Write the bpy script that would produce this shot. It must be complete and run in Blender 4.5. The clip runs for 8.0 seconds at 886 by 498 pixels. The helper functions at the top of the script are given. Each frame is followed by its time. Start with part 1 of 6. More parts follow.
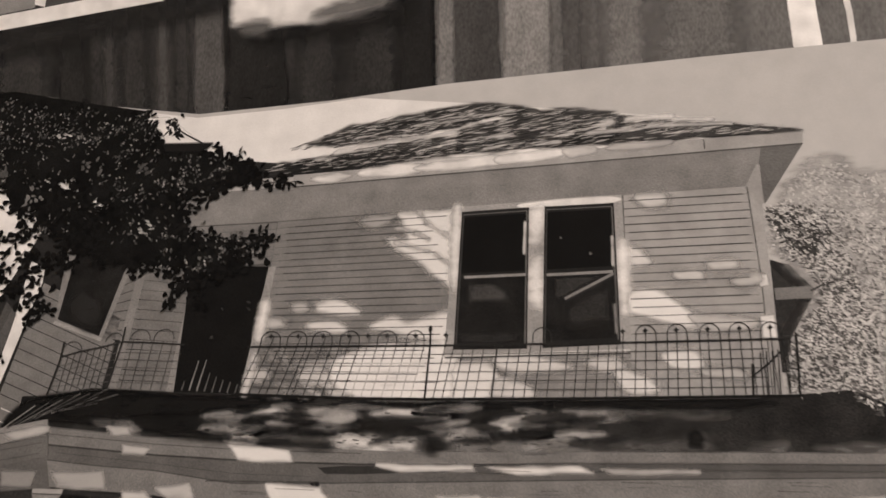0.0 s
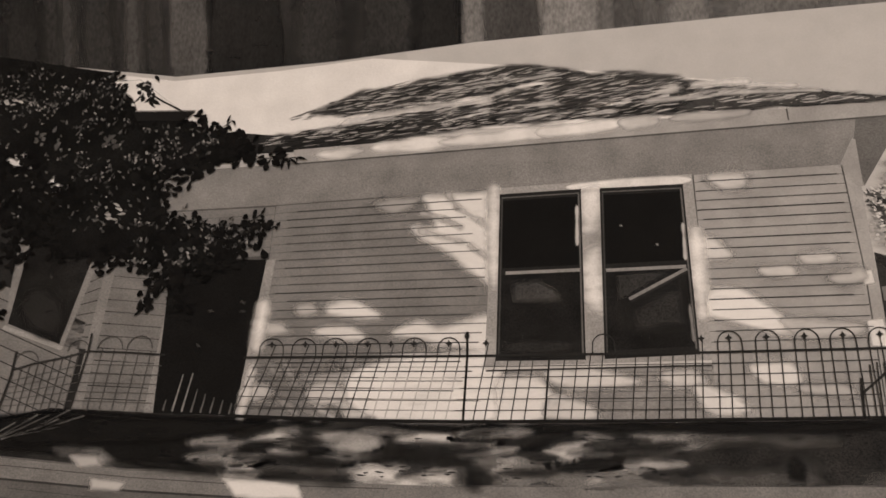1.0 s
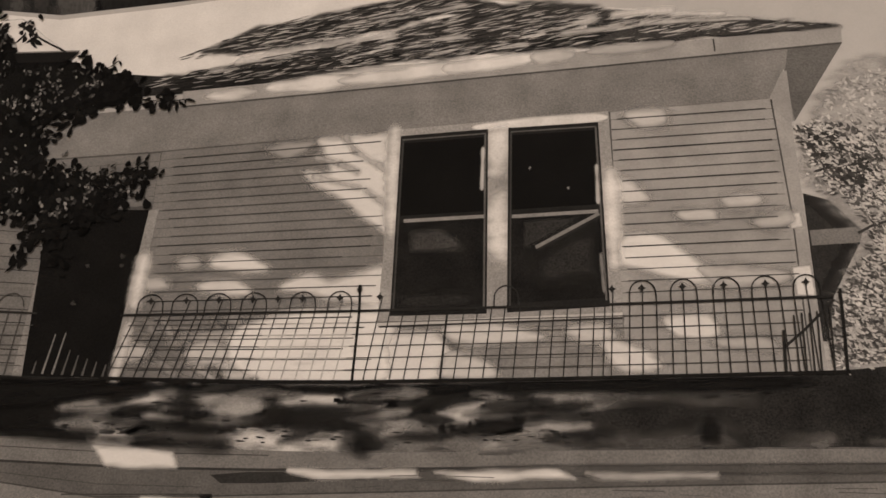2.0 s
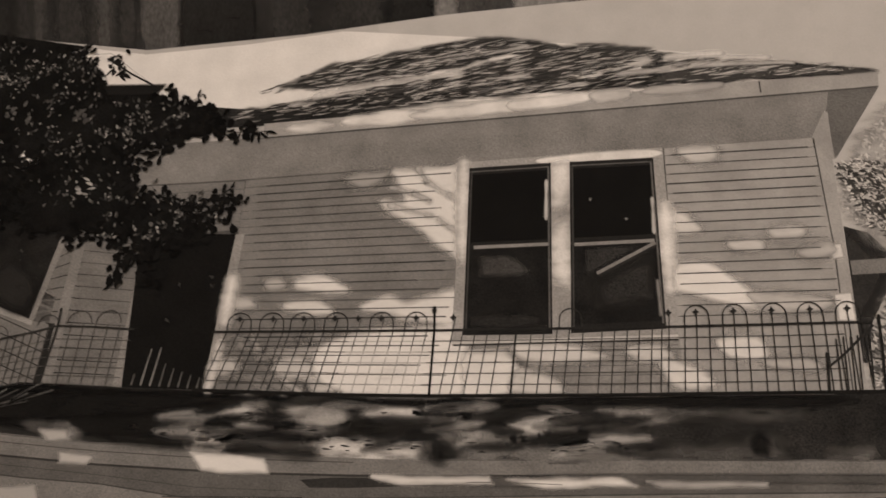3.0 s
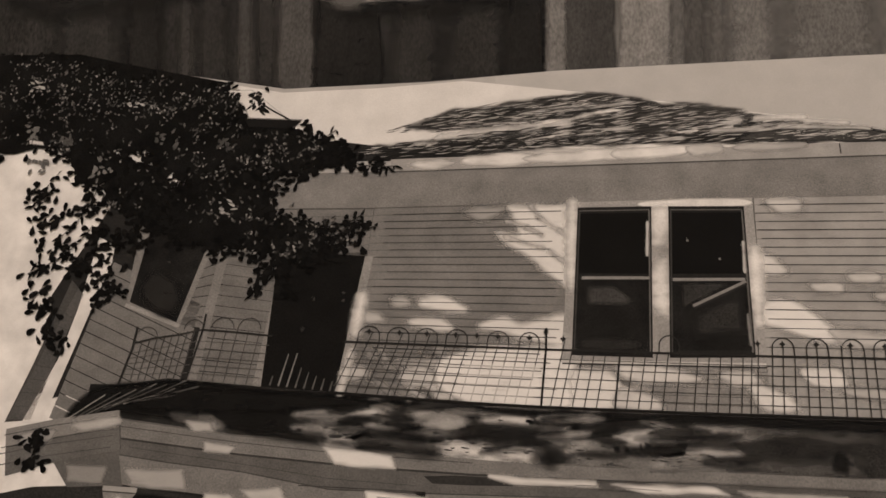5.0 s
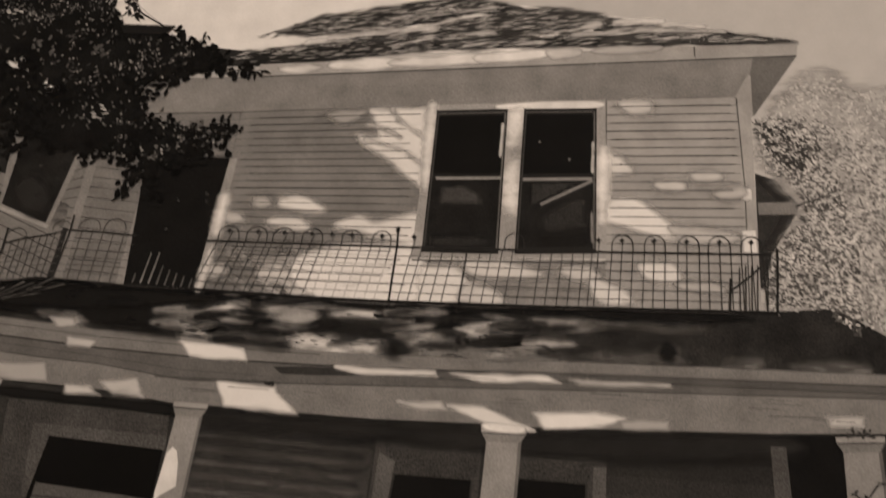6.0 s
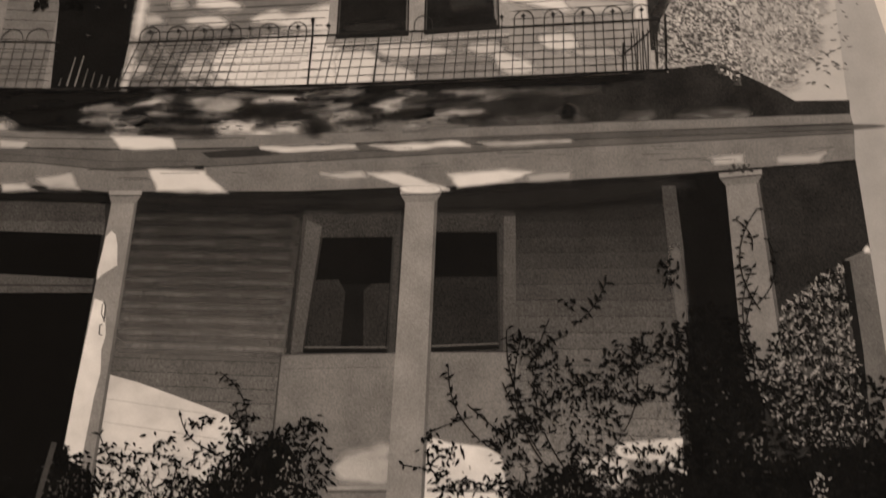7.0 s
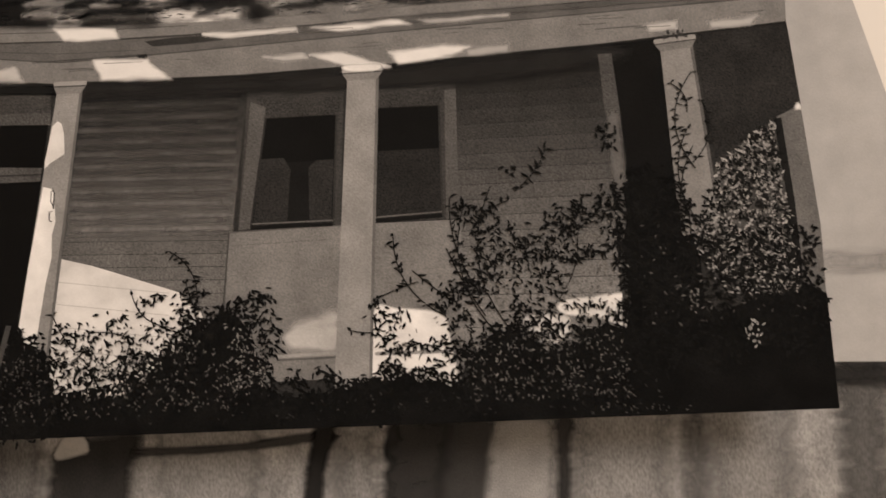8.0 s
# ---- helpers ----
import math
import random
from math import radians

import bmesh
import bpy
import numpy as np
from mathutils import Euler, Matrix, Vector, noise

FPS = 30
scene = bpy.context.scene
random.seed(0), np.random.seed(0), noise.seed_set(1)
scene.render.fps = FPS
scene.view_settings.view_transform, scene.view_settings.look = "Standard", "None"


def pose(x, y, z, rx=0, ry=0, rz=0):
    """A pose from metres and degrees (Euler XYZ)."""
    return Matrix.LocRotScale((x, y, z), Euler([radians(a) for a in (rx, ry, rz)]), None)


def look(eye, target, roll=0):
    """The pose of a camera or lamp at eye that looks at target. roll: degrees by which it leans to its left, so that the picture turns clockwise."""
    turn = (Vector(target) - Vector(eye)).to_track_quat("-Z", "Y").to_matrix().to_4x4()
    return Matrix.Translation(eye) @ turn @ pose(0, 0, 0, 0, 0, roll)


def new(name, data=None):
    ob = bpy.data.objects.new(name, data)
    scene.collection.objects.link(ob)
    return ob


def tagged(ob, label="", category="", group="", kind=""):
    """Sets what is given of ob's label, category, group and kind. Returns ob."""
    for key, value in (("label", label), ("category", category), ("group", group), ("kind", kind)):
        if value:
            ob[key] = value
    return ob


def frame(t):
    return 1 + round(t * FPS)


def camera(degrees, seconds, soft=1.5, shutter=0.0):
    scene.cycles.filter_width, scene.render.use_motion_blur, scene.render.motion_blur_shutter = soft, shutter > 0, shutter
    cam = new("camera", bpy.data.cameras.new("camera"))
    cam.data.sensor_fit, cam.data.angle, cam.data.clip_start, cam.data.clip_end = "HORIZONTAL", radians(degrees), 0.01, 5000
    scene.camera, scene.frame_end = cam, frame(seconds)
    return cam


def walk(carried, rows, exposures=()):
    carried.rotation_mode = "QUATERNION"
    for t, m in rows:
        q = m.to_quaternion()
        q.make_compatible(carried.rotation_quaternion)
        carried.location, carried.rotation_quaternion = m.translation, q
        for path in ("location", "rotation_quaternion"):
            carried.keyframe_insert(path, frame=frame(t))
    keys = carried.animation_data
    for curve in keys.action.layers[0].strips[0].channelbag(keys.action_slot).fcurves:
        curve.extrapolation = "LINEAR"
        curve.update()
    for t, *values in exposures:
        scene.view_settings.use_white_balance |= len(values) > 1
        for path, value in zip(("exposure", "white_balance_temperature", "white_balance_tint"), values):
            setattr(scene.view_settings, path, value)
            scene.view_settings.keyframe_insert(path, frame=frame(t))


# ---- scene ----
# A large black-and-white house photograph lies over a page of other photographs, filmed close by hand under a warm room lamp.
cam = camera(52.0, 8.0, soft=1.6, shutter=0.3)
PATH = [
    (0.0, pose(0.00238, 0.04497, 0.24023, 12.79, 11.22, 0.47)),
    (0.5, pose(-0.01642, 0.05470, 0.22301, 12.73, 9.75, 0.27)),
    (1.0, pose(-0.02230, 0.05616, 0.20575, 11.31, 8.55, -0.16)),
    (1.5, pose(-0.00791, 0.04932, 0.18623, 11.74, 8.60, -0.39)),
    (1.7, pose(-0.00176, 0.05289, 0.18329, 9.96, 8.90, -0.69)),
    (2.8, pose(-0.01356, 0.05403, 0.19989, 9.62, 7.98, -0.08)),
    (3.0, pose(-0.01465, 0.05552, 0.20344, 9.93, 8.85, -0.12)),
    (3.5, pose(-0.02447, 0.05505, 0.21628, 11.08, 9.37, 0.63)),
    (4.0, pose(-0.03456, 0.05574, 0.22200, 11.48, 9.12, 1.02)),
    (4.2, pose(-0.03854, 0.05504, 0.22487, 11.84, 9.05, 1.33)),
    (5.3, pose(-0.03203, 0.04533, 0.23038, 13.25, 8.60, 3.45)),
    (5.5, pose(-0.01806, 0.04941, 0.22714, 11.75, 9.11, 3.69)),
    (6.0, pose(-0.00082, 0.03652, 0.22756, 9.68, 8.54, 2.91)),
    (6.4, pose(0.01051, 0.01785, 0.23146, 7.89, 6.68, 1.61)),
    (6.5, pose(0.01671, 0.01667, 0.23162, 6.65, 7.71, 0.73)),
    (7.0, pose(0.00791, -0.00051, 0.23706, 4.37, 5.52, -0.79)),
    (7.5, pose(0.00605, -0.02094, 0.23761, 4.52, 4.04, -2.09)),
    (8.0, pose(0.01712, -0.02453, 0.23848, 2.51, 4.75, -2.85)),
]
walk(cam, PATH, exposures=[(0.0, -0.06, 6050, 10), (1.0, -0.14, 6200, 10), (1.5, -0.28, 6450, 10), (3.0, -0.32, 6450, 10), (4.2, -0.38, 6450, 10), (5.5, -0.28, 6450, 10), (6.5, -0.27, 6600, 10), (7.0, -0.2, 6500, 10), (8.0, 0.07, 6450, 10)])

# ---- light: a warm ceiling lamp in a closed room ----
world = bpy.data.worlds.new("room_dusk")
scene.world = world
world.use_nodes = True
world.node_tree.nodes["Background"].inputs[0].default_value = (1.0, 0.86, 0.72, 1)
world.node_tree.nodes["Background"].inputs[1].default_value = 0.01
lamp_data = bpy.data.lights.new("ceiling_lamp_light", "AREA")
lamp_data.shape, lamp_data.size = "DISK", 0.4
lamp_data.energy, lamp_data.color = 14.0, (1.0, 0.86, 0.76)
lamp_light = new("ceiling_lamp_light", lamp_data)
lamp_light.matrix_world = look((0.3, 0.5, 1.42), (0.0, 0.05, 0.0))

MM = 0.001
TILT = math.degrees(math.atan(0.2))
PIVOT = 150.0
STEP = 0.03          # thickness of one printed layer, mm


# ---- materials ----
def linear(v):
    v /= 255.0
    return v / 12.92 if v < 0.04045 else ((v + 0.055) / 1.055) ** 2.4


INKS = {}


def ink(tone, grain=0.16, soft=False, blotch=0.16, vary=0.0, cell=2600.0, drawn=1.0, rough=2.3):
    """Photographic ink on satin paper: a grey of the print (0 to 255), with film grain and mottling."""
    if tone > 140:
        grain *= 0.45
    key = (tone, grain, soft, blotch, vary, cell, drawn, rough)
    if key in INKS:
        return INKS[key]
    mat = bpy.data.materials.new("printed_grey")
    mat.use_nodes = True
    nt = mat.node_tree
    bsdf = nt.nodes["Principled BSDF"]
    co = nt.nodes.new("ShaderNodeNewGeometry")
    fine = nt.nodes.new("ShaderNodeTexNoise")
    fine.inputs["Scale"].default_value, fine.inputs["Detail"].default_value = cell, 3.0
    broad = nt.nodes.new("ShaderNodeTexNoise")
    broad.inputs["Scale"].default_value, broad.inputs["Detail"].default_value = 130.0, 4.0
    pull = nt.nodes.new("ShaderNodeMapping")
    pull.inputs["Scale"].default_value = (1.0, drawn, 1.0)
    nt.links.new(co.outputs["Position"], pull.inputs["Vector"])
    nt.links.new(pull.outputs[0], fine.inputs["Vector"])
    nt.links.new(pull.outputs[0], broad.inputs["Vector"])
    spread = nt.nodes.new("ShaderNodeMapRange")
    spread.inputs["From Min"].default_value, spread.inputs["From Max"].default_value = 0.3, 0.7
    spread.inputs["To Min"].default_value, spread.inputs["To Max"].default_value = 1 - 1.35 * grain, 1 + 1.35 * grain
    spread.clamp = False
    blot = nt.nodes.new("ShaderNodeMapRange")
    blot.inputs["From Min"].default_value, blot.inputs["From Max"].default_value = 0.3, 0.7
    blot.inputs["To Min"].default_value, blot.inputs["To Max"].default_value = 1 - blotch, 1 + blotch
    nt.links.new(fine.outputs["Fac"], spread.inputs["Value"])
    nt.links.new(broad.outputs["Fac"], blot.inputs["Value"])
    mul = nt.nodes.new("ShaderNodeMath")
    mul.operation = "MULTIPLY"
    nt.links.new(spread.outputs[0], mul.inputs[0])
    nt.links.new(blot.outputs[0], mul.inputs[1])
    last = mul.outputs[0]
    if vary:
        var = nt.nodes.new("ShaderNodeMapRange")
        var.inputs["To Min"].default_value, var.inputs["To Max"].default_value = 1 - vary, 1 + vary
        nt.links.new(co.outputs["Random Per Island"], var.inputs["Value"])
        mul2 = nt.nodes.new("ShaderNodeMath")
        mul2.operation = "MULTIPLY"
        nt.links.new(last, mul2.inputs[0])
        nt.links.new(var.outputs[0], mul2.inputs[1])
        last = mul2.outputs[0]
    col = nt.nodes.new("ShaderNodeVectorMath")
    col.operation = "SCALE"
    g = linear(tone) * 1.12
    col.inputs[0].default_value = (g * 1.01, g, g * 0.985)
    nt.links.new(last, col.inputs["Scale"])
    nt.links.new(col.outputs[0], bsdf.inputs["Base Color"])
    bsdf.inputs["Roughness"].default_value = 0.75
    bsdf.inputs["Specular IOR Level"].default_value = 0.06
    if soft:
        # ink that thins out towards the rim of its patch
        att = nt.nodes.new("ShaderNodeAttribute")
        att.attribute_name = "fade"
        wob = nt.nodes.new("ShaderNodeTexNoise")
        wob.inputs["Scale"].default_value, wob.inputs["Detail"].default_value = 210.0, 6.0
        sweep = nt.nodes.new("ShaderNodeMapping")
        sweep.inputs["Scale"].default_value = (0.55, 1.9, 1.0)
        nt.links.new(co.outputs["Position"], sweep.inputs["Vector"])
        nt.links.new(sweep.outputs[0], wob.inputs["Vector"])
        add = nt.nodes.new("ShaderNodeMath")
        add.operation = "MULTIPLY_ADD"
        nt.links.new(wob.outputs["Fac"], add.inputs[0])
        add.inputs[1].default_value = rough
        nt.links.new(att.outputs["Fac"], add.inputs[2])
        rim = nt.nodes.new("ShaderNodeMapRange")
        rim.interpolation_type = "SMOOTHSTEP"
        rim.inputs["From Min"].default_value, rim.inputs["From Max"].default_value = 0.5 * rough, 0.5 * rough + 1.0
        nt.links.new(add.outputs[0], rim.inputs["Value"])
        clear = nt.nodes.new("ShaderNodeBsdfTransparent")
        mix = nt.nodes.new("ShaderNodeMixShader")
        tail = nt.nodes.new("ShaderNodeMath")
        tail.operation, tail.use_clamp = "MULTIPLY", True
        tail.inputs[1].default_value = 3.0
        nt.links.new(att.outputs["Fac"], tail.inputs[0])
        both = nt.nodes.new("ShaderNodeMath")
        both.operation = "MULTIPLY"
        nt.links.new(rim.outputs[0], both.inputs[0])
        nt.links.new(tail.outputs[0], both.inputs[1])
        nt.links.new(both.outputs[0], mix.inputs[0])
        nt.links.new(clear.outputs[0], mix.inputs[1])
        nt.links.new(bsdf.outputs[0], mix.inputs[2])
        nt.links.new(mix.outputs[0], nt.nodes["Material Output"].inputs["Surface"])
    INKS[key] = mat
    return mat


# ---- shape helpers, in millimetres on a sheet ----
def link(name, mesh, material, parent, label=""):
    ob = new(name, mesh)
    ob.parent = parent
    mesh.materials.append(material)
    if label:
        tagged(ob, label)
    return ob


def slab(pts, top, bottom=0.0):
    """A thin slab with a given outline."""
    bm = bmesh.new()
    up = [bm.verts.new((x * MM, y * MM, top * MM)) for x, y in pts]
    dn = [bm.verts.new((x * MM, y * MM, bottom * MM)) for x, y in pts]
    bm.faces.new(up)
    n = len(pts)
    for i in range(n):
        bm.faces.new((up[i], dn[i], dn[(i + 1) % n], up[(i + 1) % n]))
    bmesh.ops.recalc_face_normals(bm, faces=bm.faces)
    return bm


def mesh_of(bm, name):
    me = bpy.data.meshes.new(name)
    bm.to_mesh(me)
    bm.free()
    return me


def area(name, pts, tone, layer, parent, label="", **kw):
    top = layer * STEP
    return link(name, mesh_of(slab(pts, top, max(0.0, top - 2 * STEP)), name), ink(tone, **kw), parent, label)


def band(name, line, width, tone, layer, parent, label="", **kw):
    """A strip of given width along a line; width may differ at the two ends."""
    w0, w1 = width if isinstance(width, tuple) else (width, width)
    n = len(line)
    left, right = [], []
    for i, (x, y) in enumerate(line):
        a, b = line[max(0, i - 1)], line[min(n - 1, i + 1)]
        dx, dy = b[0] - a[0], b[1] - a[1]
        d = math.hypot(dx, dy) or 1.0
        w = (w0 + (w1 - w0) * i / max(1, n - 1)) / 2
        left.append((x - dy / d * w, y + dx / d * w))
        right.append((x + dy / d * w, y - dx / d * w))
    top, bot = layer * STEP, max(0.0, layer * STEP - 2 * STEP)
    bm = bmesh.new()
    rings = []
    for (lx, ly), (rx, ry) in zip(left, right):
        rings.append([bm.verts.new((px * MM, py * MM, pz * MM)) for px, py, pz in ((lx, ly, bot), (lx, ly, top), (rx, ry, top), (rx, ry, bot))])
    for r, s in zip(rings, rings[1:]):
        for k in range(3):
            bm.faces.new((r[k], r[k + 1], s[k + 1], s[k]))
    bmesh.ops.recalc_face_normals(bm, faces=bm.faces)
    return link(name, mesh_of(bm, name), ink(tone, **kw), parent, label)


def curve_through(pts, steps=5):
    """A closed smooth outline through the given corners."""
    n, out = len(pts), []
    for i in range(n):
        p0, p1, p2, p3 = (Vector(pts[(i + k - 1) % n]) for k in range(4))
        for s in range(steps):
            t = s / steps
            out.append(tuple(0.5 * (2 * p1 + (p2 - p0) * t + (2 * p0 - 5 * p1 + 4 * p2 - p3) * t * t + (3 * p1 - p0 - 3 * p2 + p3) * t ** 3)))
    return out


PATCHES = []


def depth_in(px, py, ring):
    """How deep points lie inside a closed outline, in its unit; negative outside."""
    best = np.full(px.shape, 1e9)
    odd = np.zeros(px.shape, bool)
    for (x0, y0), (x1, y1) in zip(ring, ring[1:] + ring[:1]):
        ex, ey = x1 - x0, y1 - y0
        u = np.clip(((px - x0) * ex + (py - y0) * ey) / max(1e-9, ex * ex + ey * ey), 0, 1)
        best = np.minimum(best, (px - x0 - u * ex) ** 2 + (py - y0 - u * ey) ** 2)
        if y0 != y1:
            odd ^= ((y0 > py) != (y1 > py)) & (px < (x1 - x0) * (py - y0) / (y1 - y0) + x0)
    return np.where(odd, 1, -1) * np.sqrt(best)


def patch(name, pts, tone, layer, parent, inset=0.45, label="", straight=False, feather=None, rough=0.8, **kw):
    """A soft-edged printed patch: full ink inside, thinning out across its rim."""
    ring = [lerp(a, b, k / 4) for a, b in zip(pts, pts[1:] + pts[:1]) for k in range(4)] if straight else curve_through(pts)
    PATCHES.append(name)
    loop = list(zip(ring, ring[1:] + ring[:1]))
    size = abs(sum(a[0] * b[1] - b[0] * a[1] for a, b in loop)) / max(0.1, sum(math.dist(a, b) for a, b in loop))
    f = feather or min(5.0, max(0.25, inset * size * 1.5))
    xs, ys = [p[0] for p in ring], [p[1] for p in ring]
    wide, tall = max(xs) - min(xs) + 2 * f, max(ys) - min(ys) + 2 * f
    cell = max(min(0.4, f * 0.55), math.sqrt(wide * tall / 9000))
    nx, ny = max(3, math.ceil(wide / cell)), max(3, math.ceil(tall / cell))
    px, py = np.meshgrid(np.linspace(min(xs) - f, max(xs) + f, nx + 1), np.linspace(min(ys) - f, max(ys) + f, ny + 1))
    k = len(PATCHES)
    fade = np.clip(0.5 + depth_in(px, py, ring) / (2 * f), 0, 1)
    z = (layer * STEP + 0.004 * (k % 7)) * MM
    flat_ids = np.arange((nx + 1) * (ny + 1)).reshape(ny + 1, nx + 1)
    live = (fade[:-1, :-1] + fade[1:, :-1] + fade[:-1, 1:] + fade[1:, 1:]) > 0
    quads = np.stack((flat_ids[:-1, :-1], flat_ids[:-1, 1:], flat_ids[1:, 1:], flat_ids[1:, :-1]), -1)[live]
    used, quads = np.unique(quads, return_inverse=True)
    co = np.stack((px.ravel() * MM, py.ravel() * MM, np.full(px.size, z)), -1)[used]
    me = bpy.data.meshes.new(name)
    me.from_pydata(co.tolist(), [], quads.reshape(-1, 4).tolist())
    me.attributes.new("fade", "FLOAT", "POINT").data.foreach_set("value", fade.ravel()[used].astype(np.float32))
    return link(name, me, ink(tone, soft=True, rough=rough, **kw), parent, label)


def spot(name, c, rx, ry, turn, tone, layer, parent, **kw):
    """A soft oval patch."""
    ca, sa = math.cos(radians(turn)), math.sin(radians(turn))
    pts = []
    for k in range(8):
        a = k * math.pi / 4
        u, v = math.cos(a) * rx * random.uniform(0.85, 1.15), math.sin(a) * ry * random.uniform(0.8, 1.2)
        pts.append((c[0] + u * ca - v * sa, c[1] + u * sa + v * ca))
    return patch(name, pts, tone, layer, parent, **kw)


def lerp(a, b, t):
    return (a[0] + (b[0] - a[0]) * t, a[1] + (b[1] - a[1]) * t)


def along(line, t):
    """The point at the share t of a broken line's length."""
    ds = [math.dist(a, b) for a, b in zip(line, line[1:])]
    want = t * sum(ds)
    for (a, b), d in zip(zip(line, line[1:]), ds):
        if want <= d:
            return lerp(a, b, want / d)
        want -= d
    return line[-1]


def at_x(line, x):
    """The point of a broken line at the given x, drawn on past its ends."""
    for a, b in zip(line, line[1:]):
        if x <= b[0] or b == line[-1]:
            return (x, a[1] + (b[1] - a[1]) * (x - a[0]) / (b[0] - a[0]))


def inside(p, poly):
    hit, n = False, len(poly)
    for i in range(n):
        (x0, y0), (x1, y1) = poly[i], poly[i - 1]
        if (y0 > p[1]) != (y1 > p[1]) and p[0] < (x1 - x0) * (p[1] - y0) / (y1 - y0) + x0:
            hit = not hit
    return hit


LEAF = ((0.0, 0.0), (0.28, 0.5), (0.62, 0.42), (1.0, 0.0), (0.62, -0.42), (0.28, -0.5))


OAK = ((0.0, 0.08), (0.3, 0.3), (0.72, 0.55), (1.0, 0.26), (1.0, -0.22), (0.75, -0.5), (0.35, -0.34))


def leaves(name, places, length, width, turn, layer, tone, parent, label="", seed=1, shape=LEAF, **kw):
    """Many small printed leaves in one mesh, each a pointed oval at one of the given places."""
    rnd = random.Random(seed)
    verts, faces = [], []
    for x, y in places:
        a = radians(rnd.uniform(*turn))
        s, w = length * rnd.uniform(0.55, 1.25), width * rnd.uniform(0.6, 1.3)
        bend = rnd.uniform(-0.25, 0.25)
        z = (layer + rnd.uniform(0, 3)) * STEP
        ca, sa = math.cos(a), math.sin(a)
        first = len(verts)
        for u, v in shape:
            px, py = u * s, v * w + bend * s * u * (1 - u)
            verts.append(((x + px * ca - py * sa) * MM, (y + px * sa + py * ca) * MM, (z + 0.02 * (1 - abs(v) * 2)) * MM))
        faces.append(tuple(range(len(verts) - 1, first - 1, -1)))
    me = bpy.data.meshes.new(name)
    me.from_pydata(verts, [], faces)
    ob = link(name, me, ink(tone, **kw), parent, label)
    return tagged(ob, kind="stuff")


def scatter(poly, n, seed):
    rnd = random.Random(seed)
    xs, ys = [p[0] for p in poly], [p[1] for p in poly]
    out = []
    while len(out) < n:
        p = (rnd.uniform(min(xs), max(xs)), rnd.uniform(min(ys), max(ys)))
        if inside(p, poly):
            out.append(p)
    return out


def cluster(c, rx, ry, n, seed, power=0.6):
    rnd = random.Random(seed)
    out = []
    for _ in range(n):
        a, r = rnd.uniform(0, 2 * math.pi), rnd.random() ** power
        out.append((c[0] + math.cos(a) * rx * r, c[1] + math.sin(a) * ry * r))
    return out


def boards(parent, name, left, right, count, tone, layer, lip=0.25, low=0.0, high=1.0, kind_tones=None, **kw):
    """Horizontal siding boards between two edge lines, each a slab of its own with a dark joint below it."""
    for k in range(count):
        t0, t1 = low + (high - low) * k / count, low + (high - low) * (k + 1) / count
        a, b = along(left, t0), along(right, t0)
        c, d = along(right, t1), along(left, t1)
        gap = lip / max(0.1, math.dist(a, d))
        tn = kind_tones[min(len(kind_tones) - 1, int(k * len(kind_tones) / count))] if kind_tones else tone
        area(name, [a, b, lerp(c, b, gap), lerp(d, a, gap)], tn, layer, parent, **kw)


# ---- the room round the table ----
def plain(name, rgb, rough):
    mat = bpy.data.materials.new(name)
    mat.use_nodes = True
    nt = mat.node_tree
    b = nt.nodes["Principled BSDF"]
    no = nt.nodes.new("ShaderNodeTexNoise")
    no.inputs["Scale"].default_value, no.inputs["Detail"].default_value = 9.0, 6.0
    ramp = nt.nodes.new("ShaderNodeMixRGB")
    ramp.inputs[1].default_value = (*[c * 0.92 for c in rgb], 1)
    ramp.inputs[2].default_value = (*[min(1, c * 1.08) for c in rgb], 1)
    nt.links.new(no.outputs["Fac"], ramp.inputs[0])
    nt.links.new(ramp.outputs[0], b.inputs["Base Color"])
    b.inputs["Roughness"].default_value = rough
    return mat


def box(name, lo, hi, mat):
    bm = bmesh.new()
    bmesh.ops.create_cube(bm, size=1.0)
    for v in bm.verts:
        for i in range(3):
            v.co[i] = (lo[i] + hi[i]) / 2 + v.co[i] * (hi[i] - lo[i])
    ob = new(name, mesh_of(bm, name))
    ob.data.materials.append(mat)
    return ob


wall_paint = plain("wall_paint", (0.62, 0.57, 0.5), 0.8)
ceiling_paint = plain("ceiling_paint", (0.75, 0.72, 0.68), 0.9)
table_white = plain("table_paper", (0.72, 0.69, 0.64), 0.6)
tagged(box("table_surface", (-0.8, -0.8, -0.03), (0.8, 0.8, -0.0022), table_white), "pale matt table surface under the pages", "table", kind="structure")
tagged(box("wall_north", (-0.85, 0.8, -0.03), (0.85, 0.85, 1.5), wall_paint), "plain cream painted room wall", "wall", kind="structure")
tagged(box("wall_south", (-0.85, -0.85, -0.03), (0.85, -0.8, 1.5), wall_paint), "plain cream painted room wall", "wall", kind="structure")
tagged(box("wall_east", (0.8, -0.8, -0.03), (0.85, 0.8, 1.5), wall_paint), "plain cream painted room wall", "wall", kind="structure")
tagged(box("wall_west", (-0.85, -0.8, -0.03), (-0.8, 0.8, 1.5), wall_paint), "plain cream painted room wall", "wall", kind="structure")
tagged(box("ceiling", (-0.85, -0.85, 1.5), (0.85, 0.85, 1.55), ceiling_paint), "plain white ceiling", "ceiling", kind="structure")

# ---- the page underneath ----
def sheet_thing(name, label, m):
    ob = new(name)
    ob.matrix_world = m
    ob.empty_display_size = 0.02
    return tagged(ob, label, "photograph")


